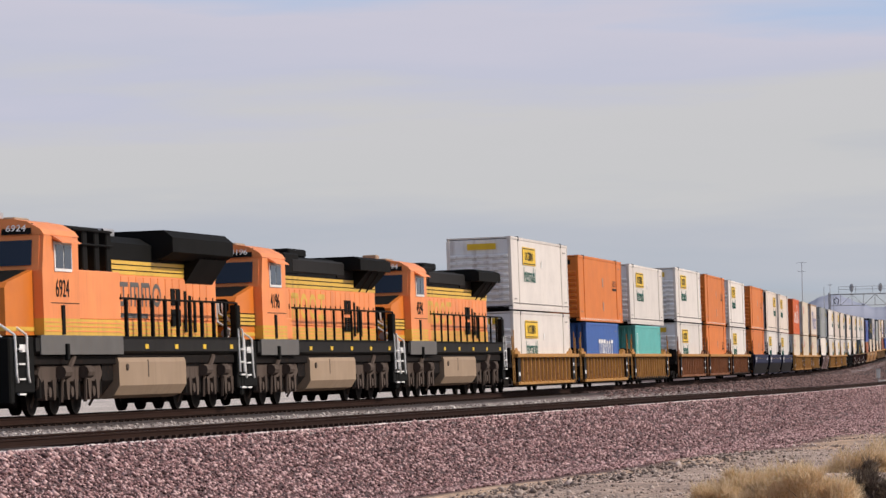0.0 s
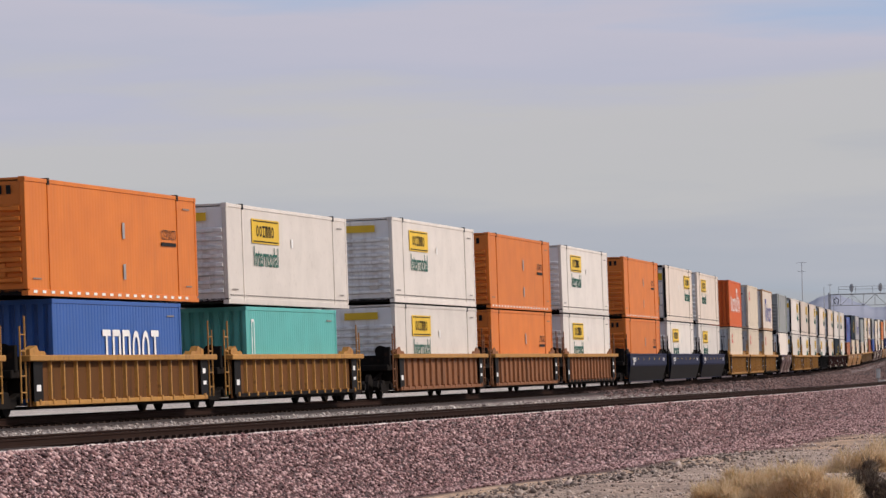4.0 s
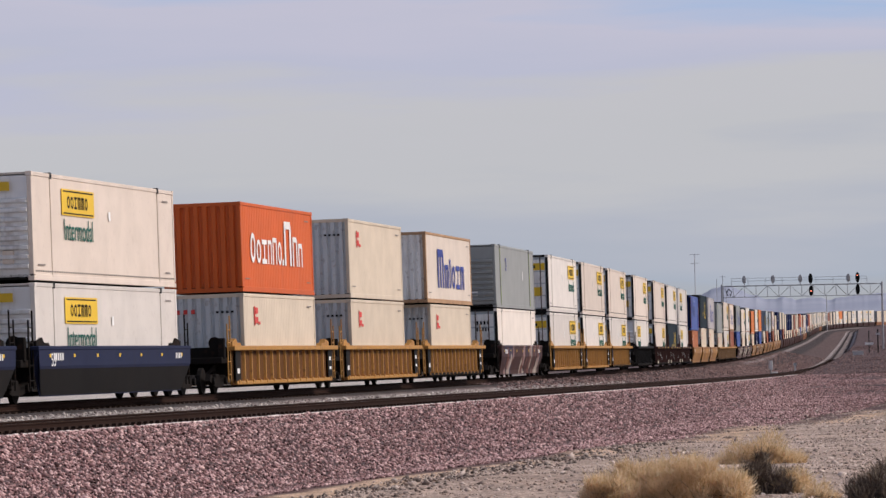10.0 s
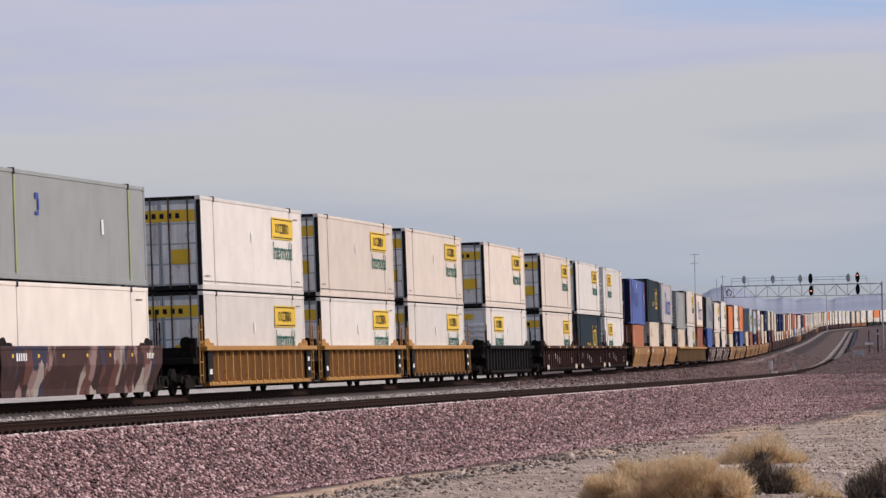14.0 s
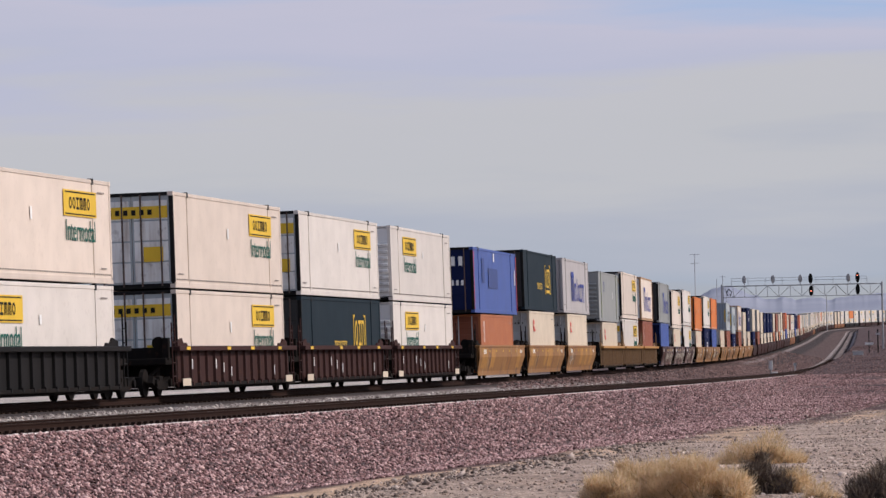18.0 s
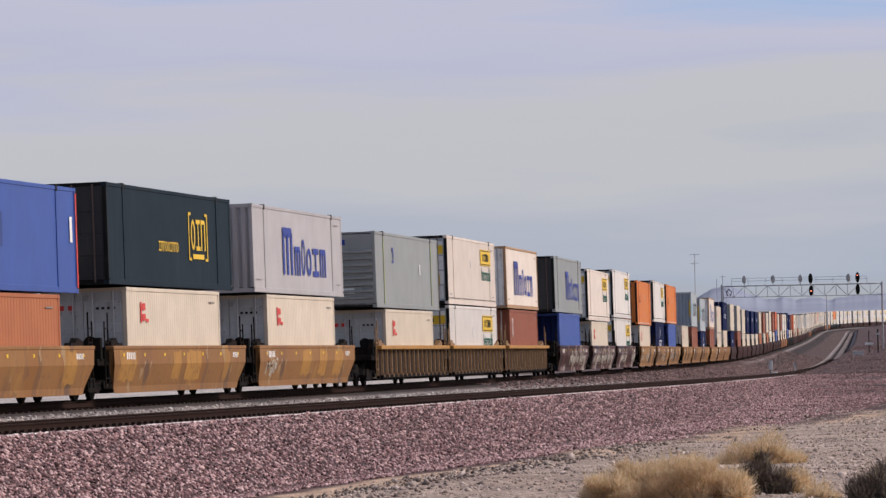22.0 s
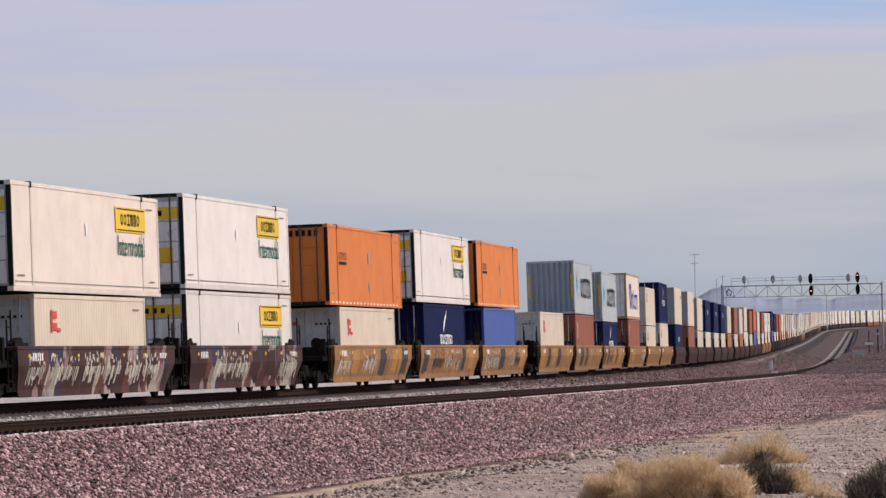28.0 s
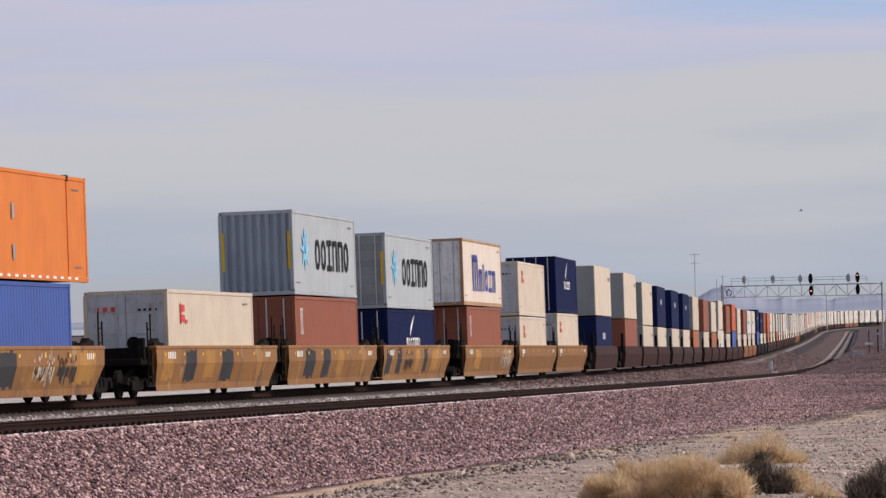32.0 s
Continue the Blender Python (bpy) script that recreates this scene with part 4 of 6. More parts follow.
# ---------------------------------------------------------------- well wagons
def truck(parent, x, far, axles=(-.89, .89), name="truck"):
    """A two-axle truck under a wagon."""
    tr = part(name, Shape().prism([(x - 1.3, .42), (x - 1.15, .62), (x - .5, .48), (x + .5, .48), (x + 1.15, .62), (x + 1.3, .42), (x + .5, .22), (x - .5, .22)], -1.12, -.96, "y"), UNDER, parent, "cast steel truck frame")
    if not far:
        part("side_frame", Shape().prism([(x - 1.3, .42), (x - 1.15, .62), (x - .5, .48), (x + .5, .48), (x + 1.15, .62), (x + 1.3, .42), (x + .5, .22), (x - .5, .22)], .96, 1.12, "y"), UNDER, tr)
        part("bolster", Shape().box(x - .25, x + .25, -1.1, 1.1, .3, .62, .03), UNDER, tr)
    for a in axles:
        for y in (-.82,) if far else (-.82, .70):
            part("wheel", Shape().rod((x + a, y, .42), (x + a, y + .12, .42), .42, 14 if not far else 8), UNDER, tr, "steel wheel")
        if not far:
            part("bearing_cap", Shape().rod((x + a, -1.2, .42), (x + a, -1.1, .42), .12, 8), UNDER, tr)
    return tr


def well(name, label, half, paint_m, kind, far=False, tail=False, low=False, seed=0):
    """One well of an articulated double-stack wagon; its leading truck stands in the gap before it."""
    th = thing(name, label, "well wagon", "double-stack well wagons")
    top = 1.5
    hy = 1.40
    if far:
        o = [(-hy, top), (-hy - .05, 1.0), (-hy + .07, .17), (hy - .07, .17), (hy + .05, 1.0), (hy, top)]
        part("well_body", Shape().prism(o, -half - .3, half + .3, "x"), paint_m, th)
        part("end_platform", Shape().box(-half - 1.6, -half - .3, -1.2, 1.2, .7, 1.15), UNDER, th)
        part("end_post", Shape().box(-half - .9, -half - .6, -1.35, -1.2, 1.1, 2.3), UNDER, th)
        truck(th, -half - 1.15, far)
        return th
    r = random.Random(seed)
    for sgn in (-1, 1):
        near = sgn < 0
        if kind == "ribbed":
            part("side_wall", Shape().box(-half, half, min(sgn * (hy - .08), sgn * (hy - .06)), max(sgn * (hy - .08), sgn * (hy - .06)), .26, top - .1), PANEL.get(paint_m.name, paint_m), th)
            if near:
                k = 15 if not far else 5
                for i in range(k):
                    x = -half + .5 + i * (2 * half - 1.0) / (k - 1)
                    part("side_rib", Shape().prism([(x - .07, -hy + .06), (x - .045, -hy - .02), (x + .045, -hy - .02), (x + .07, -hy + .06)], .42, top - .12, "z").prism([(x - .1, -hy + .06), (x - .07, -hy - .07), (x + .07, -hy - .07), (x + .1, -hy + .06)], .3, .42, "z"), paint_m, th)
            part("top_chord", Shape().box(-half - .55, half + .55, min(sgn * (hy - .1), sgn * (hy + .16)), max(sgn * (hy - .1), sgn * (hy + .16)), top - .15, top, .02), W_YELLOW if paint_m in (W_RUST, W_DARK) else paint_m, th)
            part("bottom_chord", Shape().box(-half + .2, half - .2, min(sgn * (hy - .2), sgn * (hy + .05)), max(sgn * (hy - .2), sgn * (hy + .05)), .26, .38, .015), UNDER if r.random() < .5 else paint_m, th)
        else:
            o = [(sgn * hy, top), (sgn * (hy + .12), top - .08), (sgn * (hy + .12), .98), (sgn * (hy - .06), .36), (sgn * (hy - .07), .17), (sgn * (hy - .09), .17), (sgn * (hy - .09), 1.0), (sgn * (hy - .09), top)]
            sh = Shape()
            k = len(o)
            xs = ((-half - .35, 0), (half + .35, 0))
            ends = [[(x + (1 if x < 0 else -1) * max(0, (1.05 - z)) * .75, y, z) for y, z in o] for x, _ in xs]
            sh.add(ends[0] + ends[1], [(i, (i + 1) % k, k + (i + 1) % k, k + i) for i in range(k)] + [tuple(range(k))[::-1], tuple(range(k, 2 * k))])
            part("side_wall", sh, paint_m, th)
            part("top_chord", Shape().box(-half - .4, half + .4, min(sgn * (hy - .1), sgn * (hy + .14)), max(sgn * (hy - .1), sgn * (hy + .14)), top - .1, top + .01, .02), paint_m, th)
    part("well_floor", Shape().box(-half + .3, half - .3, -1.15, 1.15, .18, .25), UNDER, th)
    for sgn in (-1, 1):
        x = sgn * half
        part("end_bulkhead", Shape().box(min(x, x + sgn * .1), max(x, x + sgn * .1), -1.33, 1.33, .45, top - .02), UNDER, th)
        part("end_platform", Shape().box(min(x, x + sgn * 1.15), max(x, x + sgn * 1.15), -1.25, 1.25, .95, 1.15, .02), UNDER, th)
        if not far:
            for y in (-1.34, 1.14):     # flared guides on the sill for the boxes
                part("container_guide", Shape().prism([(x - sgn * .1, top), (x - sgn * 1.5, top), (x - sgn * 1.35, top + .1), (x - sgn * .9, top + .1), (x - sgn * .7, top + .24), (x - sgn * .1, top + .14)], y, y + .2, "y"), paint_m if kind == "ribbed" else UNDER, th)
            part("ladder", Shape().bent([(x + sgn * .35, -1.36, .35), (x + sgn * .35, -1.36, 2.45)], .025).bent([(x + sgn * .75, -1.36, .35), (x + sgn * .75, -1.36, 2.2)], .025)
                 .rod((x + sgn * .35, -1.36, .6), (x + sgn * .75, -1.36, .6), .02).rod((x + sgn * .35, -1.36, 1.0), (x + sgn * .75, -1.36, 1.0), .02).rod((x + sgn * .35, -1.36, 1.6), (x + sgn * .75, -1.36, 1.6), .02)
                 .rod((x + sgn * .35, -1.36, 2.0), (x + sgn * .75, -1.36, 2.0), .02), paint_m if kind == "ribbed" else UNDER, th, "steel ladder and grab irons")
    if not far:
        part("end_post", Shape().box(-half - .95, -half - .75, -1.3, -1.1, 1.1, 1.75, .02), UNDER, th)
        part("brake_wheel", Shape().rod((-half - .8, -.95, 1.6), (-half - .74, -.95, 1.6), .2, 14), UNDER, th)
        part("brake_hose", Shape().rod((-half - .5, -.9, .9), (-half - 1.3, -.7, .55), .06), UNDER, th)
        part("brake_hose", Shape().rod((half + .4, -.9, .9), (half + 1.2, -.7, .55), .06), UNDER, th)
    truck(th, -half - 1.15, far)
    if tail:
        truck(th, half + 1.35, far)
        part("coupler", Shape().box(half + 2.2, half + 2.9, -.12, .12, .75, 1.0, .03), UNDER, th)
    # markings on the near side
    if kind == "smooth":
        y = -hy - .122
        if not far:
            bars(th, MWHITE, [(-half + 1.2 + i * .22, 1.22, .12, .2) for i in range(5)] + [(half - 1.5 + i * .2, 1.22, .1, .16) for i in range(4)], y)
            bars(th, YELLOW, [(-half + .8 + i * (2 * half - 1.6) / 6, 1.25, .17, .09) for i in range(7)], y, "reflector", "yellow reflective strip")
    elif not far:
        if paint_m in (W_YELLOW, W_RUST):
            for x in (-half + .45, half - .45):
                part("end_marking", Shape().box(x - .38, x + .38, -hy - .036, -hy - .022, .36, 1.34), W_BLACK, th, "black stencilled end panel")
            bars(th, MWHITE, [(half - .5, 1.05, .3, .14), (half - .45, .72, .34, .1), (-half + .45, .7, .36, .16)], -hy - .037, "stencil")
        elif paint_m is W_BROWN:
            for x in (-half + .6, half - .6):
                part("end_marking", Shape().box(x - .55, x + .55, -hy - .084, -hy - .072, .30, .52), CREAM, th, "cream painted corner patch")
            bars(th, MWHITE, [(-half + 1.65 + i * 1.12, .95 - .12 * (i % 3), .09, .3) for i in (0, 3, 4, 5, 11)], -hy - .022, "stencil")
            bars(th, YELLOW, [(x, top - .075, .5, .1) for x in (-half + .6, -2.0, 1.6, half - 2.4)], -hy - .162, "reflector", "yellow reflective strip")
    return th


def wall_y(z):
    """Where the smooth wagon wall's outer face lies at a height."""
    return -1.4 - (.12 if z > .98 else -.06 + .18 * (z - .36) / .62)


def scrawl(th, half, seed):
    """Painted graffiti: a few big pieces, each a ragged ground colour with bent strokes over it."""
    r = random.Random(seed)

    def ribbon(sh, pts, w, lift):
        v, f = [], []
        for i, (x, z) in enumerate(pts):
            a, c = pts[max(0, i - 1)], pts[min(len(pts) - 1, i + 1)]
            d = Vector((c[0] - a[0], c[1] - a[1])).normalized() * w / 2
            for k in (-1, 1):
                q = max(.4, min(1.37, z + k * d.x))
                v.append((x - k * d.y, wall_y(q) - lift - (.006 if .85 < q < 1.1 else 0), q))
        f = [(2 * i, 2 * i + 1, 2 * i + 3, 2 * i + 2) for i in range(len(pts) - 1)]
        sh.add(v, f)

    dark, plain = seed in (41, 42, 43, 51), seed in (47, 48, 49, 52, 53, 54, 55)
    clean = seed in (53, 54, 55)

    def block(name, x0, x1, z0, z1, material, lift, label):
        sh = Shape()
        n = 6
        for i in range(n):
            a, b = x0 + (x1 - x0) * i / n, x0 + (x1 - x0) * (i + 1) / n
            lo, hi = z0 + r.uniform(-.06, .06), z1 + r.uniform(-.06, .04)
            zs = [lo] + [z for z in (.98,) if lo < z < hi] + [hi]
            for q, w in zip(zs, zs[1:]):
                sh.add([(a, wall_y(q + .001) - lift, q), (b, wall_y(q + .001) - lift, q), (b, wall_y(w) - lift, w), (a, wall_y(w) - lift, w)], [(0, 1, 2, 3)])
        tagged(part(name, sh, material, th), label, kind="stuff")

    x = -half + r.uniform(.3, 1.0)
    while x < half - 2.0:
        size = r.uniform(1.6, 3.4)
        kind = r.random()
        if kind < (.0 if clean else .30 if plain else .10 if dark else .18):
            block("paint_patch", x, x + size * .55, .42, 1.38, GRAFK if not dark else W_BROWN, .004, "dark sprayed-over block")
        elif kind < (.5 if plain else .2 if dark else .36):
            block("paint_patch", x, x + size * .6, .5, 1.36, W_YELLOW if not dark else W_PLUM, .004, "fresher repainted block")
        elif kind < (.6 if plain else .95):
            smear = Shape()
            n = int(size / .16)
            for i in range(n):
                a, lo, hi = x + size * i / n, r.uniform(.42, .75), r.uniform(.95, 1.37)
                ribbon(smear, [(a, lo), (a + r.uniform(-.06, .06), .9), (a + r.uniform(-.1, .1), hi)], r.uniform(.04, .15), .006)
            tagged(part("graffiti", smear, GRAFF if dark or clean or r.random() < .65 else GRAFK, th), "run-down sprayed smears", kind="stuff")
            over = Shape()
            for i in range(r.randint(2, 4)):
                cx, cz, q, a0 = x + size * (i + .5) / 4, r.uniform(.8, 1.1), r.uniform(.15, .28), r.uniform(0, 6)
                ribbon(over, [(cx + q * .9 * math.cos(a0 + k * .7), cz + q * math.sin(a0 + k * .7)) for k in range(r.randint(3, 6))], r.uniform(.05, .12), .012)
            tagged(part("graffiti", over, W_OCHRE_DARKENED if not dark else GRAFF, th), "bent sprayed strokes", kind="stuff")
        x += size + r.uniform(.0, .7)


WELLS = {
    "y": ("ochre ribbed double-stack well wagon, weathered", W_YELLOW, "ribbed"),
    "b": ("dark brown ribbed double-stack well wagon", W_BROWN, "ribbed"),
    "r": ("rust red ribbed double-stack well wagon, weathered", W_RUST, "ribbed"),
    "d": ("dark stained ribbed double-stack well wagon", W_DARK, "ribbed"),
    "k": ("blackened ribbed double-stack well wagon", W_BLACK, "ribbed"),
    "n": ("dark navy smooth-sided double-stack well wagon", W_NAVY, "smooth"),
    "t": ("tan smooth-sided double-stack well wagon, weathered", W_TAN, "smooth"),
    "p": ("plum brown smooth-sided well wagon", W_PLUM, "smooth"),
}
WPROTO = {}
# wall paint behind the ribs; the ochre one carries painted shade
PANEL = {"ochre_wagon_paint": W_OCHRE_DARKENED, "stained_wagon_paint": W_STAIN_PANEL}


def wagon(key, u, half, tail, far=False, tags=0):
    label, m, kind = WELLS[key]
    k = (key, half, tail, far, tags)
    if k not in WPROTO:
        if tags and not far:
            m = SPRAY_PLUM if key == "p" else SPRAY_TAN
        ob = WPROTO[k] = well("well_wagon", label + (" with graffiti" if tags else ""), half, m, kind, far, tail, seed=len(WPROTO))
        if tags and tags != 11:
            scrawl(ob, half, 40 + tags)
        if key == "n" and not far:
            part("lower_panel", Shape().add([(-half - .25, wall_y(.9) - .004, .9), (half + .25, wall_y(.9) - .004, .9), (half - .35, wall_y(.37) - .004, .2), (-half + .35, wall_y(.37) - .004, .2)], [(0, 1, 2, 3)]), W_BLACK, ob, "black lower side panel")
        if kind == "smooth" and not far and not tags:
            lettering("53", .5, MWHITE, ob, Matrix.Translation((-half + 1.1, -1.53, 1.12)) @ pose(0, 0, 0, 90, 0, 0), "white stencilled number")
    else:
        ob = copy_thing(WPROTO[k], Matrix())
    MOVERS.append((ob, u, 0))


# the train, unit by unit: place along it, wagon kind, last of its wagon, lower box, upper box, graffiti
TRAIN = [
    (179.0, "y", 0, "wf", "wf", 0), (198.7, "y", 0, "it", "of", 0), (218.3, "y", 1, "te", "wf", 0),
    (242.0, "r", 0, "wf", "wf", 0), (261.5, "r", 0, "of", "of", 0), (281.2, "r", 1, "wf", "wf", 0),
    (304.1, "n", 0, "of", "of", 0), (324.2, "n", 0, "wf", "we", 0), (343.8, "n", 1, "wf", "wg", 0),
    (367.56, "y", 0, "kc", "re", 0), (387.0, "y", 0, "kc", "kc", 0), (406.4, "y", 1, "kc", "m4", 0),
    (430.08, "p", 1, "cw", "gr", 11),
    (453.47, "y", 0, "wd", "wd", 0), (472.72, "y", 0, "wd", "we", 0), (492.1, "y", 1, "wd", "we", 0),
    (515.9, "k", 1, "wf", "we", 0), (539.71, "b", 0, "we", "we", 0), (559.03, "b", 0, "cx", "wd", 0), (578.33, "b", 1, "wf", "wf", 0),
    (601.92, "t", 0, "br", "bl", 13), (621.5, "t", 0, "kh", "cx", 15), (641.09, "t", 1, "kh", "mg", 14),
    (664.47, "d", 0, "kd", "gr", 0), (683.5, "d", 0, "wd", "we", 0), (702.86, "d", 1, "bh", "md", 0),
    (726.36, "p", 0, "nb", "mh", 1), (746.39, "p", 0, "kd", "we", 2), (765.8, "p", 1, "wd", "wd", 3),
    (789.24, "t", 0, "kd", "od", 4), (809.06, "t", 0, "cm", "wd", 5), (827.86, "t", 1, "nb", "od", 6),
    (851.35, "t", 0, "kh", "", 7), (870.7, "t", 0, "bh", "mk", 8), (889.7, "t", 0, "cl", "ml", 9), (912.0, "t", 1, "bh", "md", 12),
    (931.8, "t", 0, "kd", "kl", 0), (950.0, "t", 0, "kh", "cm", 0), (974.6, "p", 1, "cm", "cr", 0),
    (998.9, "b", 0, "bh", "kh", 0), (1018.2, "b", 0, "kd", "kh", 0), (1037.0, "b", 1, "kd", "cm", 0),
    (1058.9, "p", 0, "kd", "cm", 0), (1079.0, "p", 0, "kd", "cm", 0), (1099.0, "p", 1, "br", "kh", 0),
]
FAR_MIX = [("mr", "kd"), ("cr", "br"), ("kh", "wf"), ("mr", "kd"), ("rr", "nb"), ("kh", "kd"), ("mr", "kd"), ("wf", "kd"), ("wf", "kd"), ("cm", "nb"), ("cm", "kd"), ("mr", "kd"), ("re", "br"), ("wf", "kd"),
           ("kh", "kd"), ("cr", "br"), ("mk", "kd"), ("kh", "kd"), ("wf", "kd"), ("kh", "wf"), ("mk", "kd"), ("gr", "kd"), ("kh", "kd"), ("wd", "wd"), ("wd", "wf"), ("kh", "kd"), ("wd", "wd"), ("kh", "kd")]
for u, key, tail, lo, up, tags in TRAIN:
    half = 8.35
    fa = u > 965
    wagon(key, u, half, tail, fa, tags)
    z = .31
    if lo:
        z += load(lo, u, .31, fa) + .06
    if up:
        load(up, u, z, fa)
rnd = random.Random(5)
u, i = 1099.0, 0
while u < 2500:
    u += 19.6 if i % 3 else 23.5
    up, lo = FAR_MIX[i] if i < len(FAR_MIX) else rnd.choice((("wd", "wd"), ("wf", "wf"), ("wd", "wf"), ("wf", "wd"), ("wf", "wf"), ("kh", "kd"), ("wd", "wd"), ("cr", "kd"), ("of", "wf")) if i > 34 else FAR_MIX)
    wagon("bprkpb"[(i // 3) % 6], u, 8.35, 1 if i % 3 == 2 else 0, True)
    z = .31 + load(lo, u, .31, True) + .06
    load(up, u, z, True)
    i += 1

# ---------------------------------------------------------------- locomotives
def loco_truck(th, x0):
    """A three-axle truck: cast frame with pedestals round each axle, wheels, journal boxes, springs and brake gear."""
    beam = [(x0 - 2.85, .98), (x0 - 2.65, 1.18), (x0 + 2.65, 1.18), (x0 + 2.85, .98), (x0 + 2.6, .80), (x0 - 2.6, .80)]
    f = part("truck_frame", Shape().prism(beam, -1.30, -1.1, "y"), STEEL_DUST, th, "dusty cast truck frame")
    part("truck_frame", Shape().prism(beam, 1.1, 1.30, "y"), STEEL_DUST, th)
    part("bolster", Shape().box(x0 - .5, x0 + .5, -1.1, 1.1, .7, 1.2), UNDER, f)
    part("traction_motor", Shape().box(x0 - 2.6, x0 + 2.6, -.62, .62, .2, .95, .05), UNDER, f)
    for a in (-1.93, 0, 1.93):
        for y in (-.84, .70):
            part("wheel", Shape().rod((x0 + a, y, .53), (x0 + a, y + .14, .53), .53, 18), UNDER, f, "steel wheel")
        part("journal_box", Shape().box(x0 + a - .2, x0 + a + .2, -1.27, -1.05, .36, .74, .05), UNDER, f)
        part("bearing_cap", Shape().rod((x0 + a, -1.33, .55), (x0 + a, -1.27, .55), .13, 10), STEEL_DUST, f)
        for k in (-1, 1):
            b = x0 + a + k * .36
            part("pedestal", Shape().prism([(b - .16, .84), (b + .16, .84), (b + .11 + k * .02, .5), (b + .07, .36), (b - .07, .36), (b - .11 + k * .02, .5)], -1.33, -1.12, "y"), STEEL_DUST, f)
            part("coil_spring", Shape().rod((x0 + a + k * .72, -1.22, .42), (x0 + a + k * .72, -1.22, .84), .1, 8), UNDER, f)
    for a in (-1.0, 1.0):
        part("brake_cylinder", Shape().rod((x0 + a - .3, -1.40, 1.02), (x0 + a + .3, -1.40, 1.02), .16, 10), STEEL_DUST, f)
        part("brake_rod", Shape().rod((x0 + a, -1.36, .95), (x0 + a * 1.05, -1.34, .3), .05), STEEL_DUST, f)
        part("sand_pipe", Shape().bent([(x0 + a * 2.7, -1.25, 1.3), (x0 + a * 2.75, -1.25, .7), (x0 + a * 2.55, -1.0, .2)], .035), STEEL_DUST, f)
    part("damper", Shape().rod((x0 - .15, -1.42, 1.38), (x0 - .85, -1.40, .9), .08, 8), STEEL_DUST, f)
    return f


def locomotive(number, old):
    th = thing("diesel_locomotive", "orange and black diesel freight locomotive with yellow stripes", "locomotive", "leading locomotives")
    # underframe and walkway
    part("sill", Shape().prism([(-1.5, 1.84), (-1.5, 1.52), (-1.3, 1.42), (1.3, 1.42), (1.5, 1.52), (1.5, 1.84)], -10.3, 9.7, "x"), L_SILL, th, "dark side sill")
    part("walkway", Shape().box(-10.2, 9.9, -1.52, 1.52, 1.84, 1.9), L_BLACK, th)
    part("centre_beam", Shape().box(-11.6, 9.6, -.7, .7, 1.0, 1.45), UNDER, th)
    # added black block, in place of the shade under the sill
    part("under_sill", Shape().box(-10.2, 9.6, -1.38, 1.38, 1.2, 1.43, .02), UNDER, th)
    for i in range(9):
        x = -9.3 + i * 1.3 if i < 4 else -3.4 + (i - 4) * 3.0
        part("reflector", Shape().box(x, x + .32, -1.512, -1.5, 1.58, 1.7), YELLOW, th, "yellow reflective square")
    part("cabinet_sill", Shape().box(-9.95, -2.6 if not old else -5.0, -1.53, -1.5, 1.44, 1.9), L_GREY, th, "grey sill panel")
    # fuel tank
    tank = part("fuel_tank", Shape().prism([(-1.42, 1.36), (-1.46, 1.25), (-1.46, .66), (-1.3, .42), (-1.05, .34), (1.05, .34), (1.3, .42), (1.46, .66), (1.46, 1.25), (1.42, 1.36)], -3.35, 3.35, "x"), L_TANK, th, "dust-coated fuel tank")
    part("tank_seam", Shape().box(-.55, -.45, -1.462, -1.445, .86, 1.3), STEEL_DUST, tank)
    part("tank_end", Shape().prism([(-1.3, 1.3), (-1.3, .8), (-.95, .4), (.95, .4), (1.3, .8), (1.3, 1.3)], -4.4, -3.352, "x"), UNDER, tank)
    part("filler", Shape().rod((-2.6, -1.5, 1.12), (-2.6, -1.44, 1.12), .09, 10), STEEL_DUST, tank)
    part("air_reservoir", Shape().rod((4.0, -1.15, 1.15), (6.0, -1.15, 1.15), .16, 10), UNDER, th)
    loco_truck(th, -7.2)
    loco_truck(th, 6.6)
    # long hood: orange below, yellow bands, black top
    part("hood", Shape().box(-6.4, 9.4, -.93, .93, 2.3, 3.5), L_ORANGE, th)
    part("hood_base_stripe", Shape().box(-6.4, 9.42, -.945, .945, 1.9, 2.3), L_YELLOW, th, "yellow band with thin dark lines")
    part("hood_upper_stripe", Shape().box(-6.4, 9.42, -.945, .945, 3.5, 3.86), L_YELLOW, th, "yellow band with thin dark lines")
    part("hood_roof", Shape().prism([(-.95, 3.86), (-.95, 4.3), (-.6, 4.5), (.6, 4.5), (.95, 4.3), (.95, 3.86)], -6.4, 9.4, "x"), L_BLACK, th)
    for z in (1.99, 2.10, 2.2, 3.6, 3.74):
        part("stripe_line", Shape().box(-6.3, 9.4, -.955, -.945, z, z + .025), L_ORANGE if z < 3 else L_BLACK, th)
    x = -5.8
    while x < 9.0:
        d = part("hood_door", Shape().box(x, x + .68, -.965, -.93, 2.36, 3.46, .012), L_ORANGE, th)
        part("latch", Shape().box(x + .58, x + .63, -.985, -.965, 2.85, 3.0), UNDER, d)
        x += .74
    for i in range(3):
        xx = 5.7 + i * .5
        part("louvre", Shape().box(xx, xx + .24, -.99, -.965, 2.05 + .12 * (i % 2), 3.15 - .12 * i), L_BLACK, th, "dark louvred opening")
    for zz in (2.2, 2.75):
        for xx in (4.3, 4.85):
            part("louvre", Shape().box(xx, xx + .42, -.99, -.965, zz, zz + .45), L_BLACK, th, "dark louvred opening")
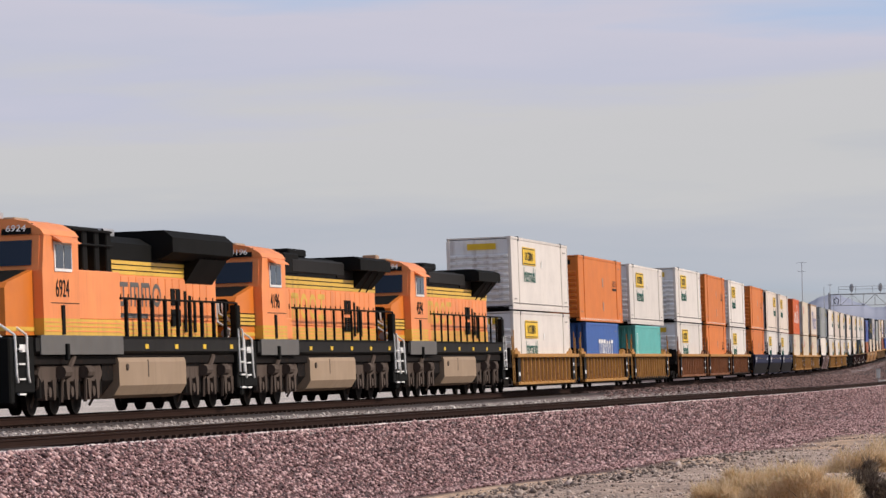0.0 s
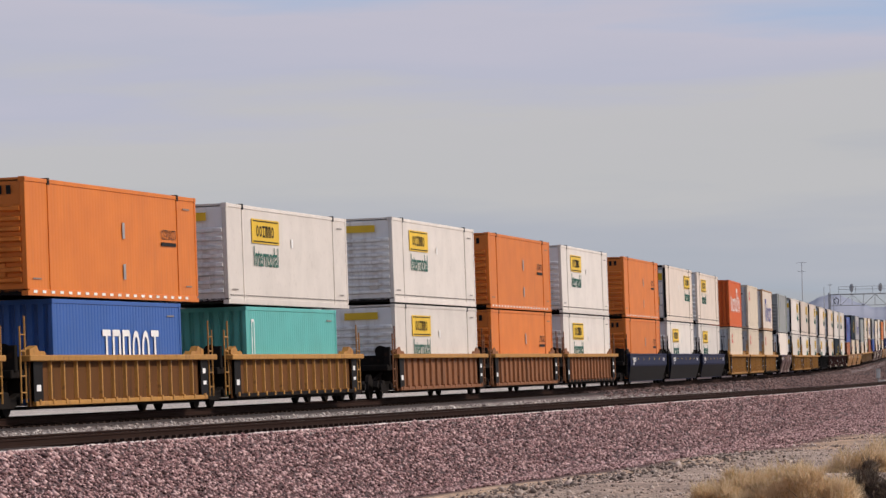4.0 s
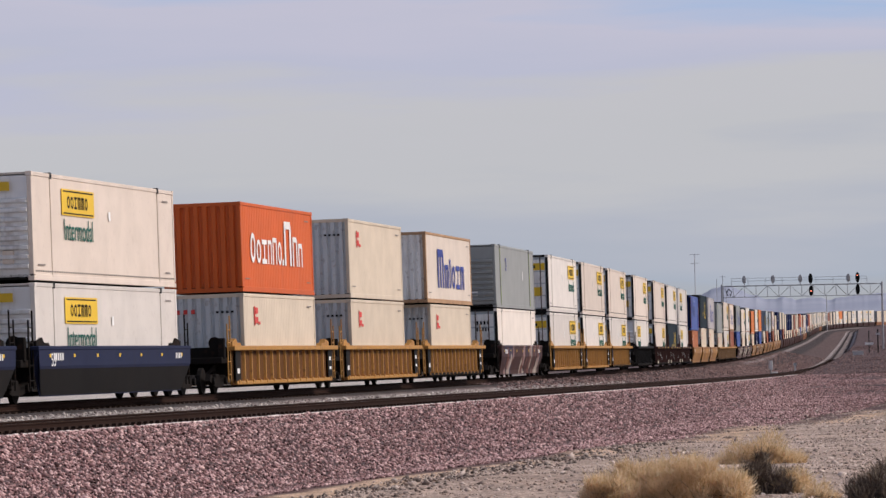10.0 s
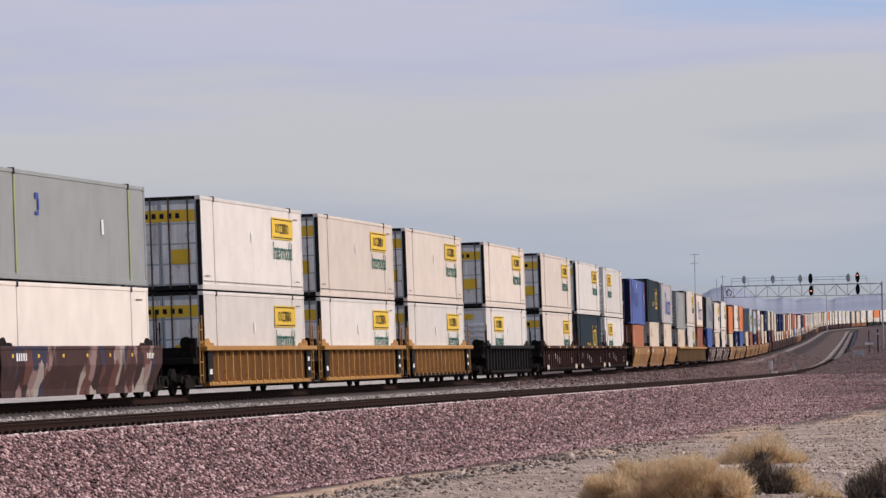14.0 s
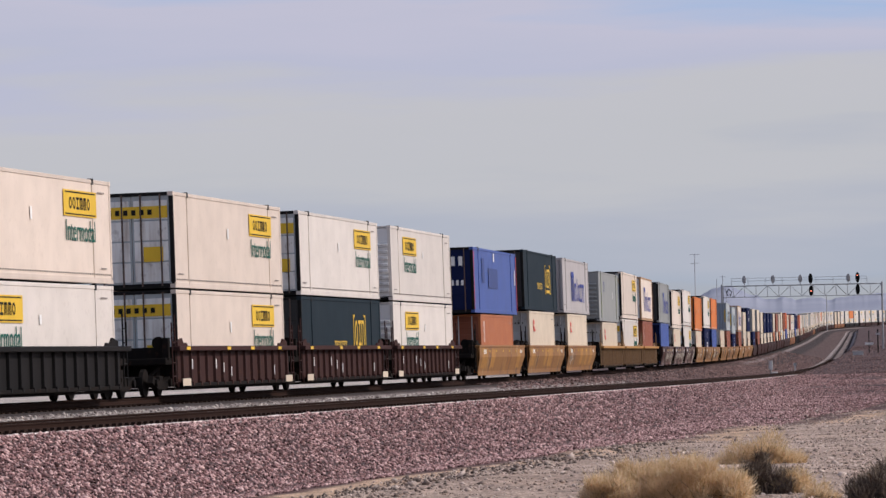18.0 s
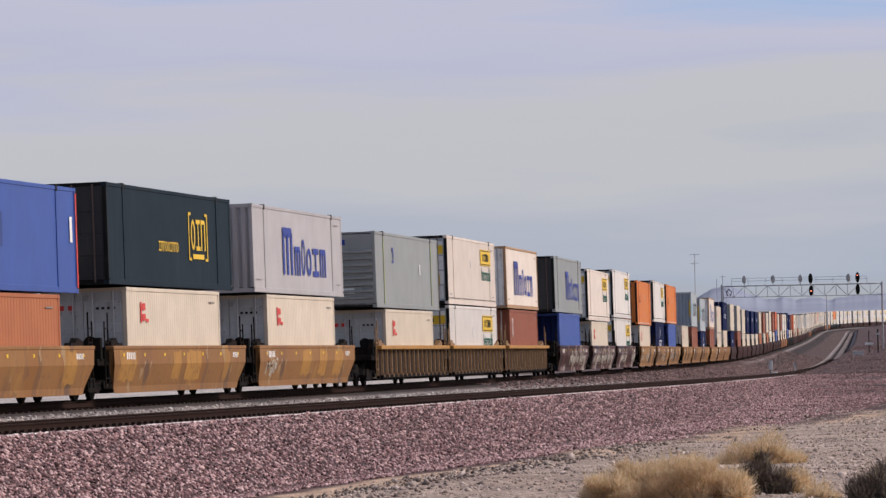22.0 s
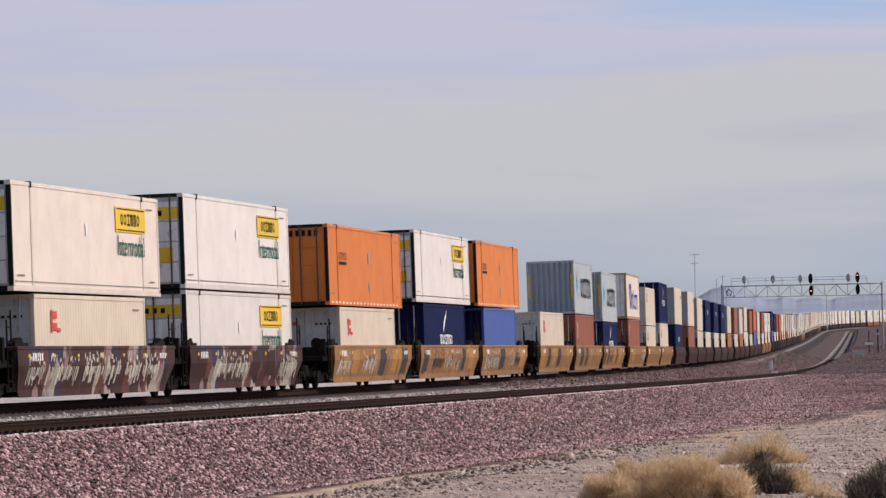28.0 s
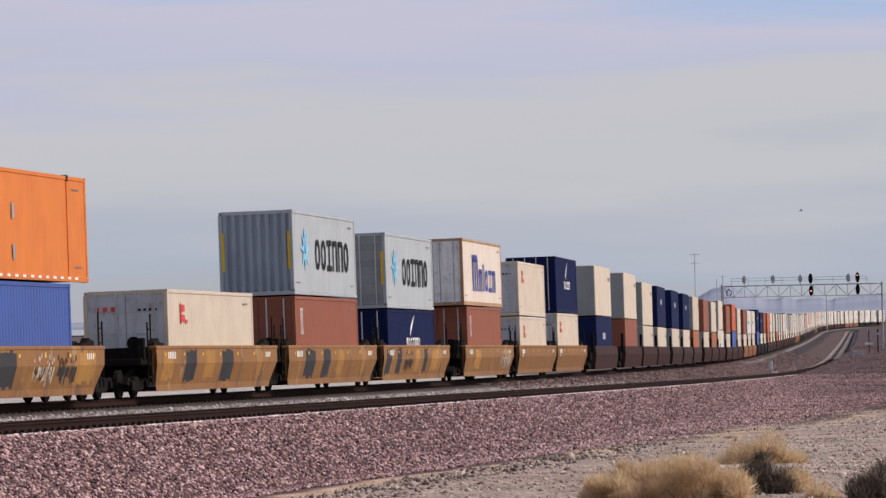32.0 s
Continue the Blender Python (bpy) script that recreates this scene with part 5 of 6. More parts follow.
    # radiator wings
    if old:
        part("radiator_wing", Shape().prism([(-1.52, 4.16), (-1.52, 4.5), (-1.3, 4.6), (1.3, 4.6), (1.52, 4.5), (1.52, 4.16)], 4.5, 9.35, "x"), L_BLACK, th)
        part("radiator_intake", Shape().prism([(-.96, 3.62), (-1.46, 4.16), (1.46, 4.16), (.96, 3.62)], 6.0, 8.9, "x"), L_BLACK, th)
        part("hood_shroud", Shape().box(-3.2, 4.4, -1.0, 1.0, 3.95, 4.42, .06), L_SILL, th, "weathered dark hood side panel")
    else:
        part("radiator_wing", Shape().prism([(-1.2, 3.95), (-1.54, 4.12), (-1.54, 4.5), (-1.3, 4.7), (1.3, 4.7), (1.54, 4.5), (1.54, 4.12), (1.2, 3.95)], 2.6, 9.2, "x"), L_BLACK, th)
        part("radiator_intake", Shape().prism([(-.96, 3.35), (-1.42, 4.0), (1.42, 4.0), (.96, 3.35)], 5.9, 8.9, "x"), L_BLACK, th)
    for xx in (6.6, 7.7):
        part("intake_brace", Shape().rod((xx, -.99, 3.5), (xx, -1.46, 4.14), .025), L_SILL, th)
    part("intake_screen", Shape().box(3.3, 5.2, -.99, -.95, 3.9, 4.15), UNDER, th)
    part("exhaust_stack", Shape().box(-.2, .9, -.4, .4, 4.5, 4.72, .04), GALV, th)
    if old:
        part("dynamic_brake_box", Shape().box(-4.2, -2.2, -.98, .98, 3.9, 4.56, .05), L_BLACK, th)
        part("roof_pipe", Shape().bent([(-4.9, -1.0, 4.4), (-4.85, -1.03, 3.4), (-4.8, -1.05, 1.95)], .04), L_BLACK, th)
        part("roof_fan_box", Shape().box(-1.8, .6, -.6, .6, 4.5, 4.75, .05), L_BLACK, th)
        part("hood_door_frame", Shape().box(-6.3, -5.3, -1.2, -.93, 2.4, 3.3), BROWN, th)
        part("cabinet", Shape().box(-6.4, -5.0, -1.35, -.9, 1.9, 2.55, .03), L_ORANGE, th)
    else:
        part("battery_cabinet", Shape().box(-6.4, -2.5, -1.46, 1.46, 2.3, 3.5, .02), L_ORANGE, th)
        part("cabinet_stripe", Shape().box(-6.4, -2.5, -1.465, 1.465, 1.9, 2.3), L_YELLOW, th)
        for z in (1.99, 2.10, 2.2):
            part("stripe_line", Shape().box(-6.4, -2.5, -1.475, -1.465, z, z + .03), L_ORANGE, th)
        part("grid_box", Shape().box(-6.2, -2.6, -1.0, 1.0, 3.86, 4.62, .06), L_BLACK, th)
        for xx in (-6.2, -5.1, -4.0, -2.9):
            part("grid_post", Shape().box(xx, xx + .42, -1.25, -.9, 3.5, 4.55, .03), L_BLACK, th, "black vertical duct")
        for z in (4.15, 4.5):
            part("roof_rail", Shape().rod((-6.2, -1.3, z), (-2.6, -1.3, z), .03), L_BLACK, th)
        part("roof_pipe", Shape().bent([(-2.4, -1.0, 4.6), (-1.6, -1.0, 3.4), (-.9, -.98, 2.4)], .035), L_BLACK, th)
    # cab and nose
    cab = part("cab", Shape().prism([(-9.55, 2.3), (-9.55, 3.45), (-9.33, 4.3), (-6.4, 4.3), (-6.4, 2.3)], -1.5, 1.5, "y"), L_ORANGE, th)
    part("cab_roof", Shape().prism([(-1.52, 4.28), (-1.42, 4.42), (-1.1, 4.6), (-.7, 4.68), (.7, 4.68), (1.1, 4.6), (1.42, 4.42), (1.52, 4.28)], -9.38, -6.35, "x"), L_ORANGE, cab)
    part("roof_hatch", Shape().box(-8.4, -7.2, -.5, .5, 4.68, 4.76, .03), L_TANK, cab)
    part("roof_horn", Shape().box(-9.2, -8.7, -.3, .2, 4.68, 4.88, .04), L_TANK if old else GALV, cab)
    part("cab_stripe", Shape().box(-9.56, -6.4, -1.505, 1.505, 1.9, 2.3), L_YELLOW, cab, "yellow band with thin dark lines")
    for z in (1.99, 2.10, 2.2):
        part("stripe_line", Shape().box(-9.5, -6.4, -1.515, -1.505, z, z + .025), L_ORANGE, cab)
    w = part("side_window", Shape().box(-8.55, -7.05, -1.53, -1.5, 3.42, 4.14, .01), L_WHITE, cab, "cab side window with pale frame")
    part("pane", Shape().box(-8.47, -7.85, -1.545, -1.53, 3.5, 4.06), GLASS, w)
    part("pane", Shape().box(-7.77, -7.15, -1.545, -1.53, 3.5, 4.06), GLASS, w)
    part("sun_visor", Shape().prism([(-1.5, 4.28), (-1.75, 4.12), (-1.75, 4.09), (-1.5, 4.2)], -8.65, -6.95, "x"), L_ORANGE, w)
    part("windscreen", Shape().prism([(-9.585, 3.56), (-9.42, 4.16), (-9.36, 4.16), (-9.53, 3.56)], -1.22, -.06, "y"), GLASS, cab)
    part("windscreen", Shape().prism([(-9.585, 3.56), (-9.42, 4.16), (-9.36, 4.16), (-9.53, 3.56)], .06, 1.22, "y"), GLASS, cab)
    part("windscreen_surround", Shape().prism([(-9.568, 3.42), (-9.37, 4.27), (-9.34, 4.27), (-9.54, 3.42)], -1.4, 1.4, "y"), L_ORANGE, cab)
    part("number_board", Shape().prism([(-9.46, 4.3), (-9.32, 4.56), (-9.2, 4.56), (-9.2, 4.3)], -1.2, -.45, "y"), L_BLACK, cab)
    lettering(number, .26, MWHITE, cab, Matrix.Translation((-9.43, -.82, 4.44)) @ pose(0, 0, 0, 62, 0, -90), "white number on a black board")
    lettering(number, .62, BLACK, cab, Matrix.Translation((-7.9, -1.512, 3.0)) @ pose(0, 0, 0, 90, 0, 0), "black painted road number", stretch=.95)
    nose = part("nose", Shape().prism([(-11.9, 1.9), (-11.9, 3.0), (-11.7, 3.12), (-9.55, 3.45), (-9.55, 1.9)], -1.25, 1.25, "y"), L_NOSE, th, "short orange nose, coloured darker for its shade")
    if old:
        part("nose_stripe", Shape().box(-11.92, -9.56, -1.264, 1.264, 2.3, 2.62), L_YELLOW, nose)
        for z in (2.28, 2.40, 2.5, 2.62):
            part("stripe_line", Shape().box(-11.93, -9.56, -1.272, 1.272, z, z + .03), L_BLACK, nose)
    part("nose_stripe", Shape().box(-11.92, -9.56, -1.262, 1.262, 2.0, 2.1), L_YELLOW, nose)
    part("nose_top", Shape().prism([(-11.6, 3.14), (-9.57, 3.46), (-9.57, 3.42), (-11.6, 3.1)], -1.1, 1.1, "y"), L_BLACK, nose)
    if old:
        part("nose_window", Shape().prism([(.26 * math.copysign(abs(math.cos(t)) ** .5, math.cos(t)) - .8, 2.86 + .2 * math.copysign(abs(math.sin(t)) ** .5, math.sin(t))) for t in (2 * math.pi * i / 16 for i in range(16))], -11.94, -11.9, "x"), L_BLACK, nose, "small dark rounded nose window")
        part("ditch_light", Shape().rod((-11.98, -.95, 2.08), (-11.9, -.95, 2.08), .13, 12), GALV, nose)
    else:
        part("logo_shape", Shape().prism([(.2, 2.7), (-1.0, 2.78), (-.9, 2.86), (.2, 2.84)], -11.93, -11.9, "x"), BLACK, nose, "black swept logo shape")
        part("logo_shape", Shape().prism([(.1, 2.95), (-.9, 3.0), (-.85, 3.06), (.1, 3.04)], -11.93, -11.9, "x"), BLACK, nose)
    # pilot, steps and coupler
    pil = part("pilot", Shape().box(-12.3, -11.95, -1.45, 1.45, .3, 1.85, .04), L_BLACK, th)
    part("step_well", Shape().box(-11.95, -10.3, -1.45, 1.45, .55, 1.86, .03), L_BLACK, th)
    part("step_well", Shape().box(9.6, 10.2, -1.45, 1.45, .5, 1.86, .03), L_BLACK, th)
    for z in (.5, .85, 1.2, 1.55):
        for x in (-11.8, 9.75):
            part("step_edge", Shape().box(x, x + .5, -1.53, -1.47, z, z + .045), L_WHITE, th, "white step edge")
    for x in (-12.8, 10.2):
        part("coupler", Shape().box(x, x + .5, -.15, .15, .75, 1.05, .04), UNDER, th)
    for dx, top_y in ((0.0, -.7), (.95, -.75)):      # stair rails that slope down across the front and rear platforms
        part("grab_rail", Shape().bent([(-12.0 + dx, top_y, 2.95), (-12.0 + dx, top_y - .03, 2.42), (-12.0 + dx, -1.5, 1.9), (-12.0 + dx, -1.52, .95), (-11.9 + dx, -1.52, .8)], .032), L_WHITE, th, "white stair rail")
    part("grab_rail", Shape().bent([(-12.1, -1.02, 2.0), (-12.1, -1.36, 1.72), (-12.1, -1.38, 1.05)], .026), L_WHITE, th, "white stair rail")
    for dx, top_y in ((0.0, -1.05), (.5, -.8)):
        part("grab_rail", Shape().bent([(9.6 + dx, top_y, 2.9), (9.6 + dx, top_y - .02, 2.6), (9.6 + dx, -1.5, 2.1), (9.62 + dx, -1.52, .95)], .03), L_WHITE, th, "white stair rail")
    part("air_hose", Shape().bent([(-12.35, -.55, 1.25), (-12.6, -.55, .85), (-12.45, -.5, .45)], .05), UNDER, pil)
    part("plate", Shape().box(-11.5, -10.9, -1.462, -1.452, 1.5, 1.68), L_WHITE, th, "pale lettered plate")
    part("step_recess", Shape().box(-8.05, -7.8, -1.535, -1.5, 1.92, 2.62), L_BLACK, cab, "dark step recess")
    part("seam", Shape().box(-8.9, -6.45, -1.508, -1.5, 2.66, 2.68), L_SILL, cab)
    part("sill_bracket", Shape().box(-7.9, -7.7, -1.6, -1.5, 1.3, 1.7, .02), L_BLACK, th)
    # handrail along the walkway
    x0 = -2.0 if not old else -4.9
    k = int((9.6 - x0) / 1.25) + 1
    for i in range(k):
        x = x0 + i * (9.6 - x0) / (k - 1)
        part("handrail_post", Shape().box(x - .035, x + .035, -1.5, -1.44, 1.9, 2.85) if old else Shape().box(x - .07, x + .07, -1.5, -1.42, 1.86, 2.85), L_BLACK, th)
    part("handrail", Shape().rod((x0 - .6, -1.47, 2.85), (9.6, -1.47, 2.85), .03), L_BLACK, th)
    part("end_post", Shape().box(9.5, 9.95, -1.5, -1.3, 1.2, 2.8, .03), L_BLACK, th)
    # painted lettering shapes on the hood
    if not old:
        bars(th, L_GREY, word_bars(1.2, 3.0, 4.4, .62, 4, 2) + [(.4, 2.45, 3.0, .12)], -.967, "logo_shape", "dark grey logo shape")
    else:
        bars(th, L_YELLOW, word_bars(-1.0, 2.95, 5.0, .8, 4, 6), -.967, "logo_shape", "large yellow logo shape")
    return th


STEEL_DUST = paint("dusty_running_gear", (.09, .068, .056), .8, .9, (.018, .014, .012))
L_SILL = paint("locomotive_dark_sill", (.02, .019, .018), .6, .4, (.05, .04, .035))
# body orange made darker, so the nose's shade lies in its paint
L_NOSE = paint("locomotive_shaded_orange", (.62, .17, .02), .42, .2, (.3, .1, .04))
for u, num, old in ((112.7, "6924", False), (134.9, "4196", True), (157.2, "4594", True)):
    lo = locomotive(num, old)
    MOVERS.append((lo, u, .02))
    for me in {ob.data for ob in lo.children_recursive}:     # full height of the class over the rail
        for v in me.vertices:
            v.co.z *= 1.012 if old else 1.035
    for ob in lo.children_recursive:
        if ob.name.startswith("lettering"):
            ob.location.z *= 1.012 if old else 1.035
    for ob in lo.children:                                   # tank and trucks sit a little behind the middle of the body
        if ob.name.split(".")[0] in ("fuel_tank", "truck_frame", "air_reservoir"):
            ob.matrix_basis = Matrix.Translation((.5 if not old else .1, 0, 0))

# ---------------------------------------------------------------- stones
def scatter(name, points, sizes, material, label, seed, flat=.75):
    """Many small angular stones in one mesh."""
    r = np.random.RandomState(seed)
    n = len(points)
    base = np.array([(1, 0, 0), (-1, 0, 0), (0, 1, 0), (0, -1, 0), (0, 0, 1), (0, 0, -1)], float)
    tri = np.array([(0, 2, 4), (2, 1, 4), (1, 3, 4), (3, 0, 4), (2, 0, 5), (1, 2, 5), (3, 1, 5), (0, 3, 5)])
    v = base[None] * (1 + r.uniform(-.35, .35, (n, 6, 1))) + r.uniform(-.25, .25, (n, 6, 3))
    a = r.uniform(0, 2 * np.pi, n)
    c, s = np.cos(a)[:, None], np.sin(a)[:, None]
    v = np.stack([v[..., 0] * c - v[..., 1] * s, v[..., 0] * s + v[..., 1] * c, v[..., 2] * flat], -1) * sizes[:, None, None] + points[:, None, :]
    f = (tri[None] + 6 * np.arange(n)[:, None, None]).reshape(-1, 3)
    me = bpy.data.meshes.new(name)
    me.vertices.add(6 * n)
    me.vertices.foreach_set("co", v.reshape(-1).astype(np.float32))
    me.loops.add(3 * len(f))
    me.loops.foreach_set("vertex_index", f.reshape(-1).astype(np.int32))
    me.polygons.add(len(f))
    me.polygons.foreach_set("loop_start", (3 * np.arange(len(f))).astype(np.int32))
    me.update(calc_edges=True)
    me.materials.append(material)
    return tagged(new(name, me), label, "stones", kind="stuff")


def sprinkle(count, s0, s1, o0, o1, size, seed, side=True, power=1.0, sink=.2, wide=0.0, lift=0.0):
    """Points on the ground between two distances along and across the line, denser at the near end."""
    r = np.random.RandomState(seed)
    out, sz = [], r.uniform(size[0], size[1], count) * (1 + .8 * (r.uniform(0, 1, count) > .96))
    for k in range(count):
        s = s0 + (s1 - s0) * r.uniform() ** power
        o = r.uniform(o0, o1 + (wide * float(np.interp(s, WIDE_AT, WIDE_BY)))) + (float(np.interp(s, LINE_S, _so)) if side else 0)
        p = place(s, o, 0)
        out.append((p[0], p[1], ground_at(s, o) + sz[k] * sink + lift))
    return np.array(out), sz


p_, z_ = sprinkle(125000, 60, 430, 1.44, 5.3, (.022, .056), 1, power=1.5, wide=.85, lift=.012)
scatter("ballast_stones", p_, z_, STONES, "loose pink crushed stone on the bank", 11)
p_, z_ = sprinkle(8000, 88, 250, -2.9, -1.5, (.028, .055), 2, power=1.5)
scatter("grey_gravel", p_, z_, STONES_GREY, "pale grey gravel between the tracks", 12)
p_, z_ = sprinkle(12000, 190, 640, -4.6, -1.7, (.035, .08), 6, power=1.1, sink=.1)
q_, y_ = sprinkle(8000, 400, 720, -9.0, -1.8, (.05, .09), 8, power=1.1, sink=.05)
p_, z_ = np.concatenate([p_, q_]), np.concatenate([z_, y_])
scatter("track_bed_stones", p_, z_, STONES_DIM, "coarse pinkish stone between the diverging tracks", 16)
p_, z_ = sprinkle(9000, 400, 760, 1.6, 14, (.05, .09), 7, power=1.1, sink=.05)
scatter("far_bank_stones", p_, z_, STONES_DIM, "coarse pink stone on the further bank", 17)
p_, z_ = sprinkle(42000, 55, 240, 6.8, 24, (.010, .046), 3, power=1.3, sink=.12)
scatter("desert_rocks", p_, z_, ROCKS, "small angular rocks on the desert floor", 13)
p_, z_ = sprinkle(1500, 70, 150, 7.2, 9.4, (.03, .085), 4, power=1.3)
scatter("road_edge_rocks", p_, z_, ROCKS_DARK, "darker rocks along the dusty track's edge", 14)


p_, z_ = sprinkle(1500, 60, 230, 8, 26, (.05, .11), 5, power=1.2, sink=.15)
scatter("larger_desert_rocks", p_, z_, ROCKS, "larger sunlit rocks strewn over the desert floor", 15)


# ---------------------------------------------------------------- desert bushes
def bush(name, label, x, y, width, depth, height, count, leaf_m, twig_m, seed, droop=.3, leaf=.15, low=0.0):
    """A dry desert shrub: stems that fan out from the root and a ragged crown of fine twigs."""
    r = random.Random(seed)
    th = thing(name, label, "bush", "desert bushes")
    lobes = []
    for _ in range(26):
        q, k = r.uniform(-1, 1), r.uniform(-1, 1)
        dome = max(.25, 1 - .75 * (q * q + .4 * k * k) ** 1.0)
        lobes.append((q * .46 * width, k * .36 * depth, r.uniform(max(.2, low), 1.0) * height * dome, r.uniform(.07, .19)))
    stems, crown = Shape(), Shape()
    for _ in range(110 if low else 36):
        lx, ly, lz, lr = r.choice(lobes)
        a = Vector((lx * .3 + r.uniform(-.1, .1) * width, ly * .3 + r.uniform(-.1, .1), -.1))
        b = Vector((lx + r.uniform(-.2, .2) * width, ly + r.uniform(-.2, .2) * depth, lz * r.uniform(.5, .95)))
        m = a.lerp(b, .5) + Vector((r.uniform(-.08, .08), r.uniform(-.08, .08), .12))
        stems.rod(a, m, .012, 3, .009).rod(m, b, .009, 3, .003)
    for _ in range(count):
        lx, ly, lz, lr = r.choice(lobes)
        d = Vector((r.gauss(0, 1), r.gauss(0, 1), r.gauss(0, 1))).normalized() * (r.uniform(.35, 1.0) ** .5) * lr
        c = Vector((lx + d.x * width, ly + d.y * depth, max(.02 + low * height * .8, lz * .85 + d.z * height * .9) if r.random() > (0 if low else .35) else r.uniform(.0, .8) * lz))
        up = Vector((d.x * 1.2 + r.uniform(-.5, .5), d.y * 1.2 + r.uniform(-.5, .5), r.uniform(.1, 1.1))).normalized() * (r.uniform(.6, 1.4) if r.random() < .85 else r.uniform(1.5, 2.6)) * leaf
        side = up.cross(Vector((r.uniform(-1, 1), r.uniform(-1, 1), r.uniform(-1, 1)))).normalized() * r.uniform(.003, .009)
        crown.add([c - side, c + side, c + up + side * .4, c + up - side * .4], [(0, 1, 2, 3)])
    tagged(part("stem_tangle", stems.mesh("stem_tangle", False), twig_m, th), "grey woody stems", kind="stuff")
    tagged(part("crown", crown.mesh("crown", False), leaf_m, th), "ragged crown of dry twigs", kind="stuff")
    th.matrix_basis = Matrix.Translation((x, y, ground_xy(x, y) - .03))
    return th


def ground_xy(x, y):
    """The ground's height under a place near the line."""
    best = min(np.arange(40, 300, 1.0), key=lambda s: (np.interp(s, LINE_S, _x) - x) ** 2 + (np.interp(s, LINE_S, _y) - y) ** 2)
    h = float(np.interp(best, LINE_S, _h))
    off = (x - float(np.interp(best, LINE_S, _x))) * math.cos(h) + (y - float(np.interp(best, LINE_S, _y))) * math.sin(h)
    return ground_at(best, off)


def spot(px_right, dist):
    """A place dist metres off, px_right thousandths to the right of the resting aim."""
    a = radians(-YAW) + px_right * 1.060 / 1000
    return math.sin(a) * dist, math.cos(a) * dist


for right, dist, w, d, h, cnt, leafm, seed, label in (
        (41, 95.5, 1.6, 1.4, .95, 12000, DRYGRASS, 1, "rounded golden dry desert bush"),
        (51.5, 94.0, 2.35, 1.6, 1.12, 15000, DRYGRASS, 2, "rounded golden dry desert bush"),
        (34.5, 95.0, 1.2, 1.0, .6, 5000, DRYGRASS, 3, "small golden dry desert bush"),
        # dark twigs added as the shaded hollow under the next, golden crown
        (67.6, 100.6, 1.35, 1.0, 1.0, 6500, TWIGS, 4, "dark leggy twigs that stand in for a golden bush's shaded hollow"),
        (67.3, 102.0, 1.75, 1.2, 1.55, 9500, DRYGRASS, 5, "golden dry desert bush over its dark twig hollow"),
        (74, 100.5, .8, .7, .7, 1800, DRYGRASS, 6, "thin tuft of dry golden grass"),
        (94, 93.5, 1.6, 1.2, .85, 6000, TWIGS, 7, "low grey-brown desert bush"),
        (80, 96.0, .7, .6, .4, 700, DRYGRASS, 8, "thin tuft of dry golden grass")):
    x_, y_ = spot(right, dist * .975)
    bush("desert_bush", label, x_, y_, w * 1.03, d * 1.03, h * 1.03, cnt, leafm, TWIGS, seed, low=.5 if seed == 5 else .05 if seed == 4 else 0)


# ---------------------------------------------------------------- signal bridge
def rodded(th, name, a, b, r, m=None, label=""):
    return part(name, Shape().rod(a, b, r, 6), m or GALV, th, label)


def signal_head(name, at, lit, face, label):
    th = thing(name, label, "railway signal", "signals on the bridge")
    part("target", Shape().prism([(.32 * math.cos(t), .62 + .75 * math.sin(t)) for t in (2 * math.pi * i / 14 for i in range(14))], -.03, .03, "y"), BLACK, th)
    part("housing", Shape().box(-.2, .2, .03, .4, .1, 1.15, .04), BLACK, th)
    part("bracket", Shape().rod((0, .1, -.3), (0, .1, .1), .06), GALV, th)
    for z in ((.95, .62, .3)):
        on = lit is not None and abs(z - lit) < .01
        part("lamp", Shape().rod((0, -.06, z), (0, -.03, z), .13, 10), LAMP_RED if on else BLACK, th, "lit red lamp" if on else "")
        part("hood", Shape().prism([(-.16, z), (-.16, z + .17), (.16, z + .17), (.16, z)], -.3, -.04, "y"), BLACK, th)
    th.matrix_basis = at @ pose(0, 0, 0, 0, 0, 0 if face else 180)
    return th


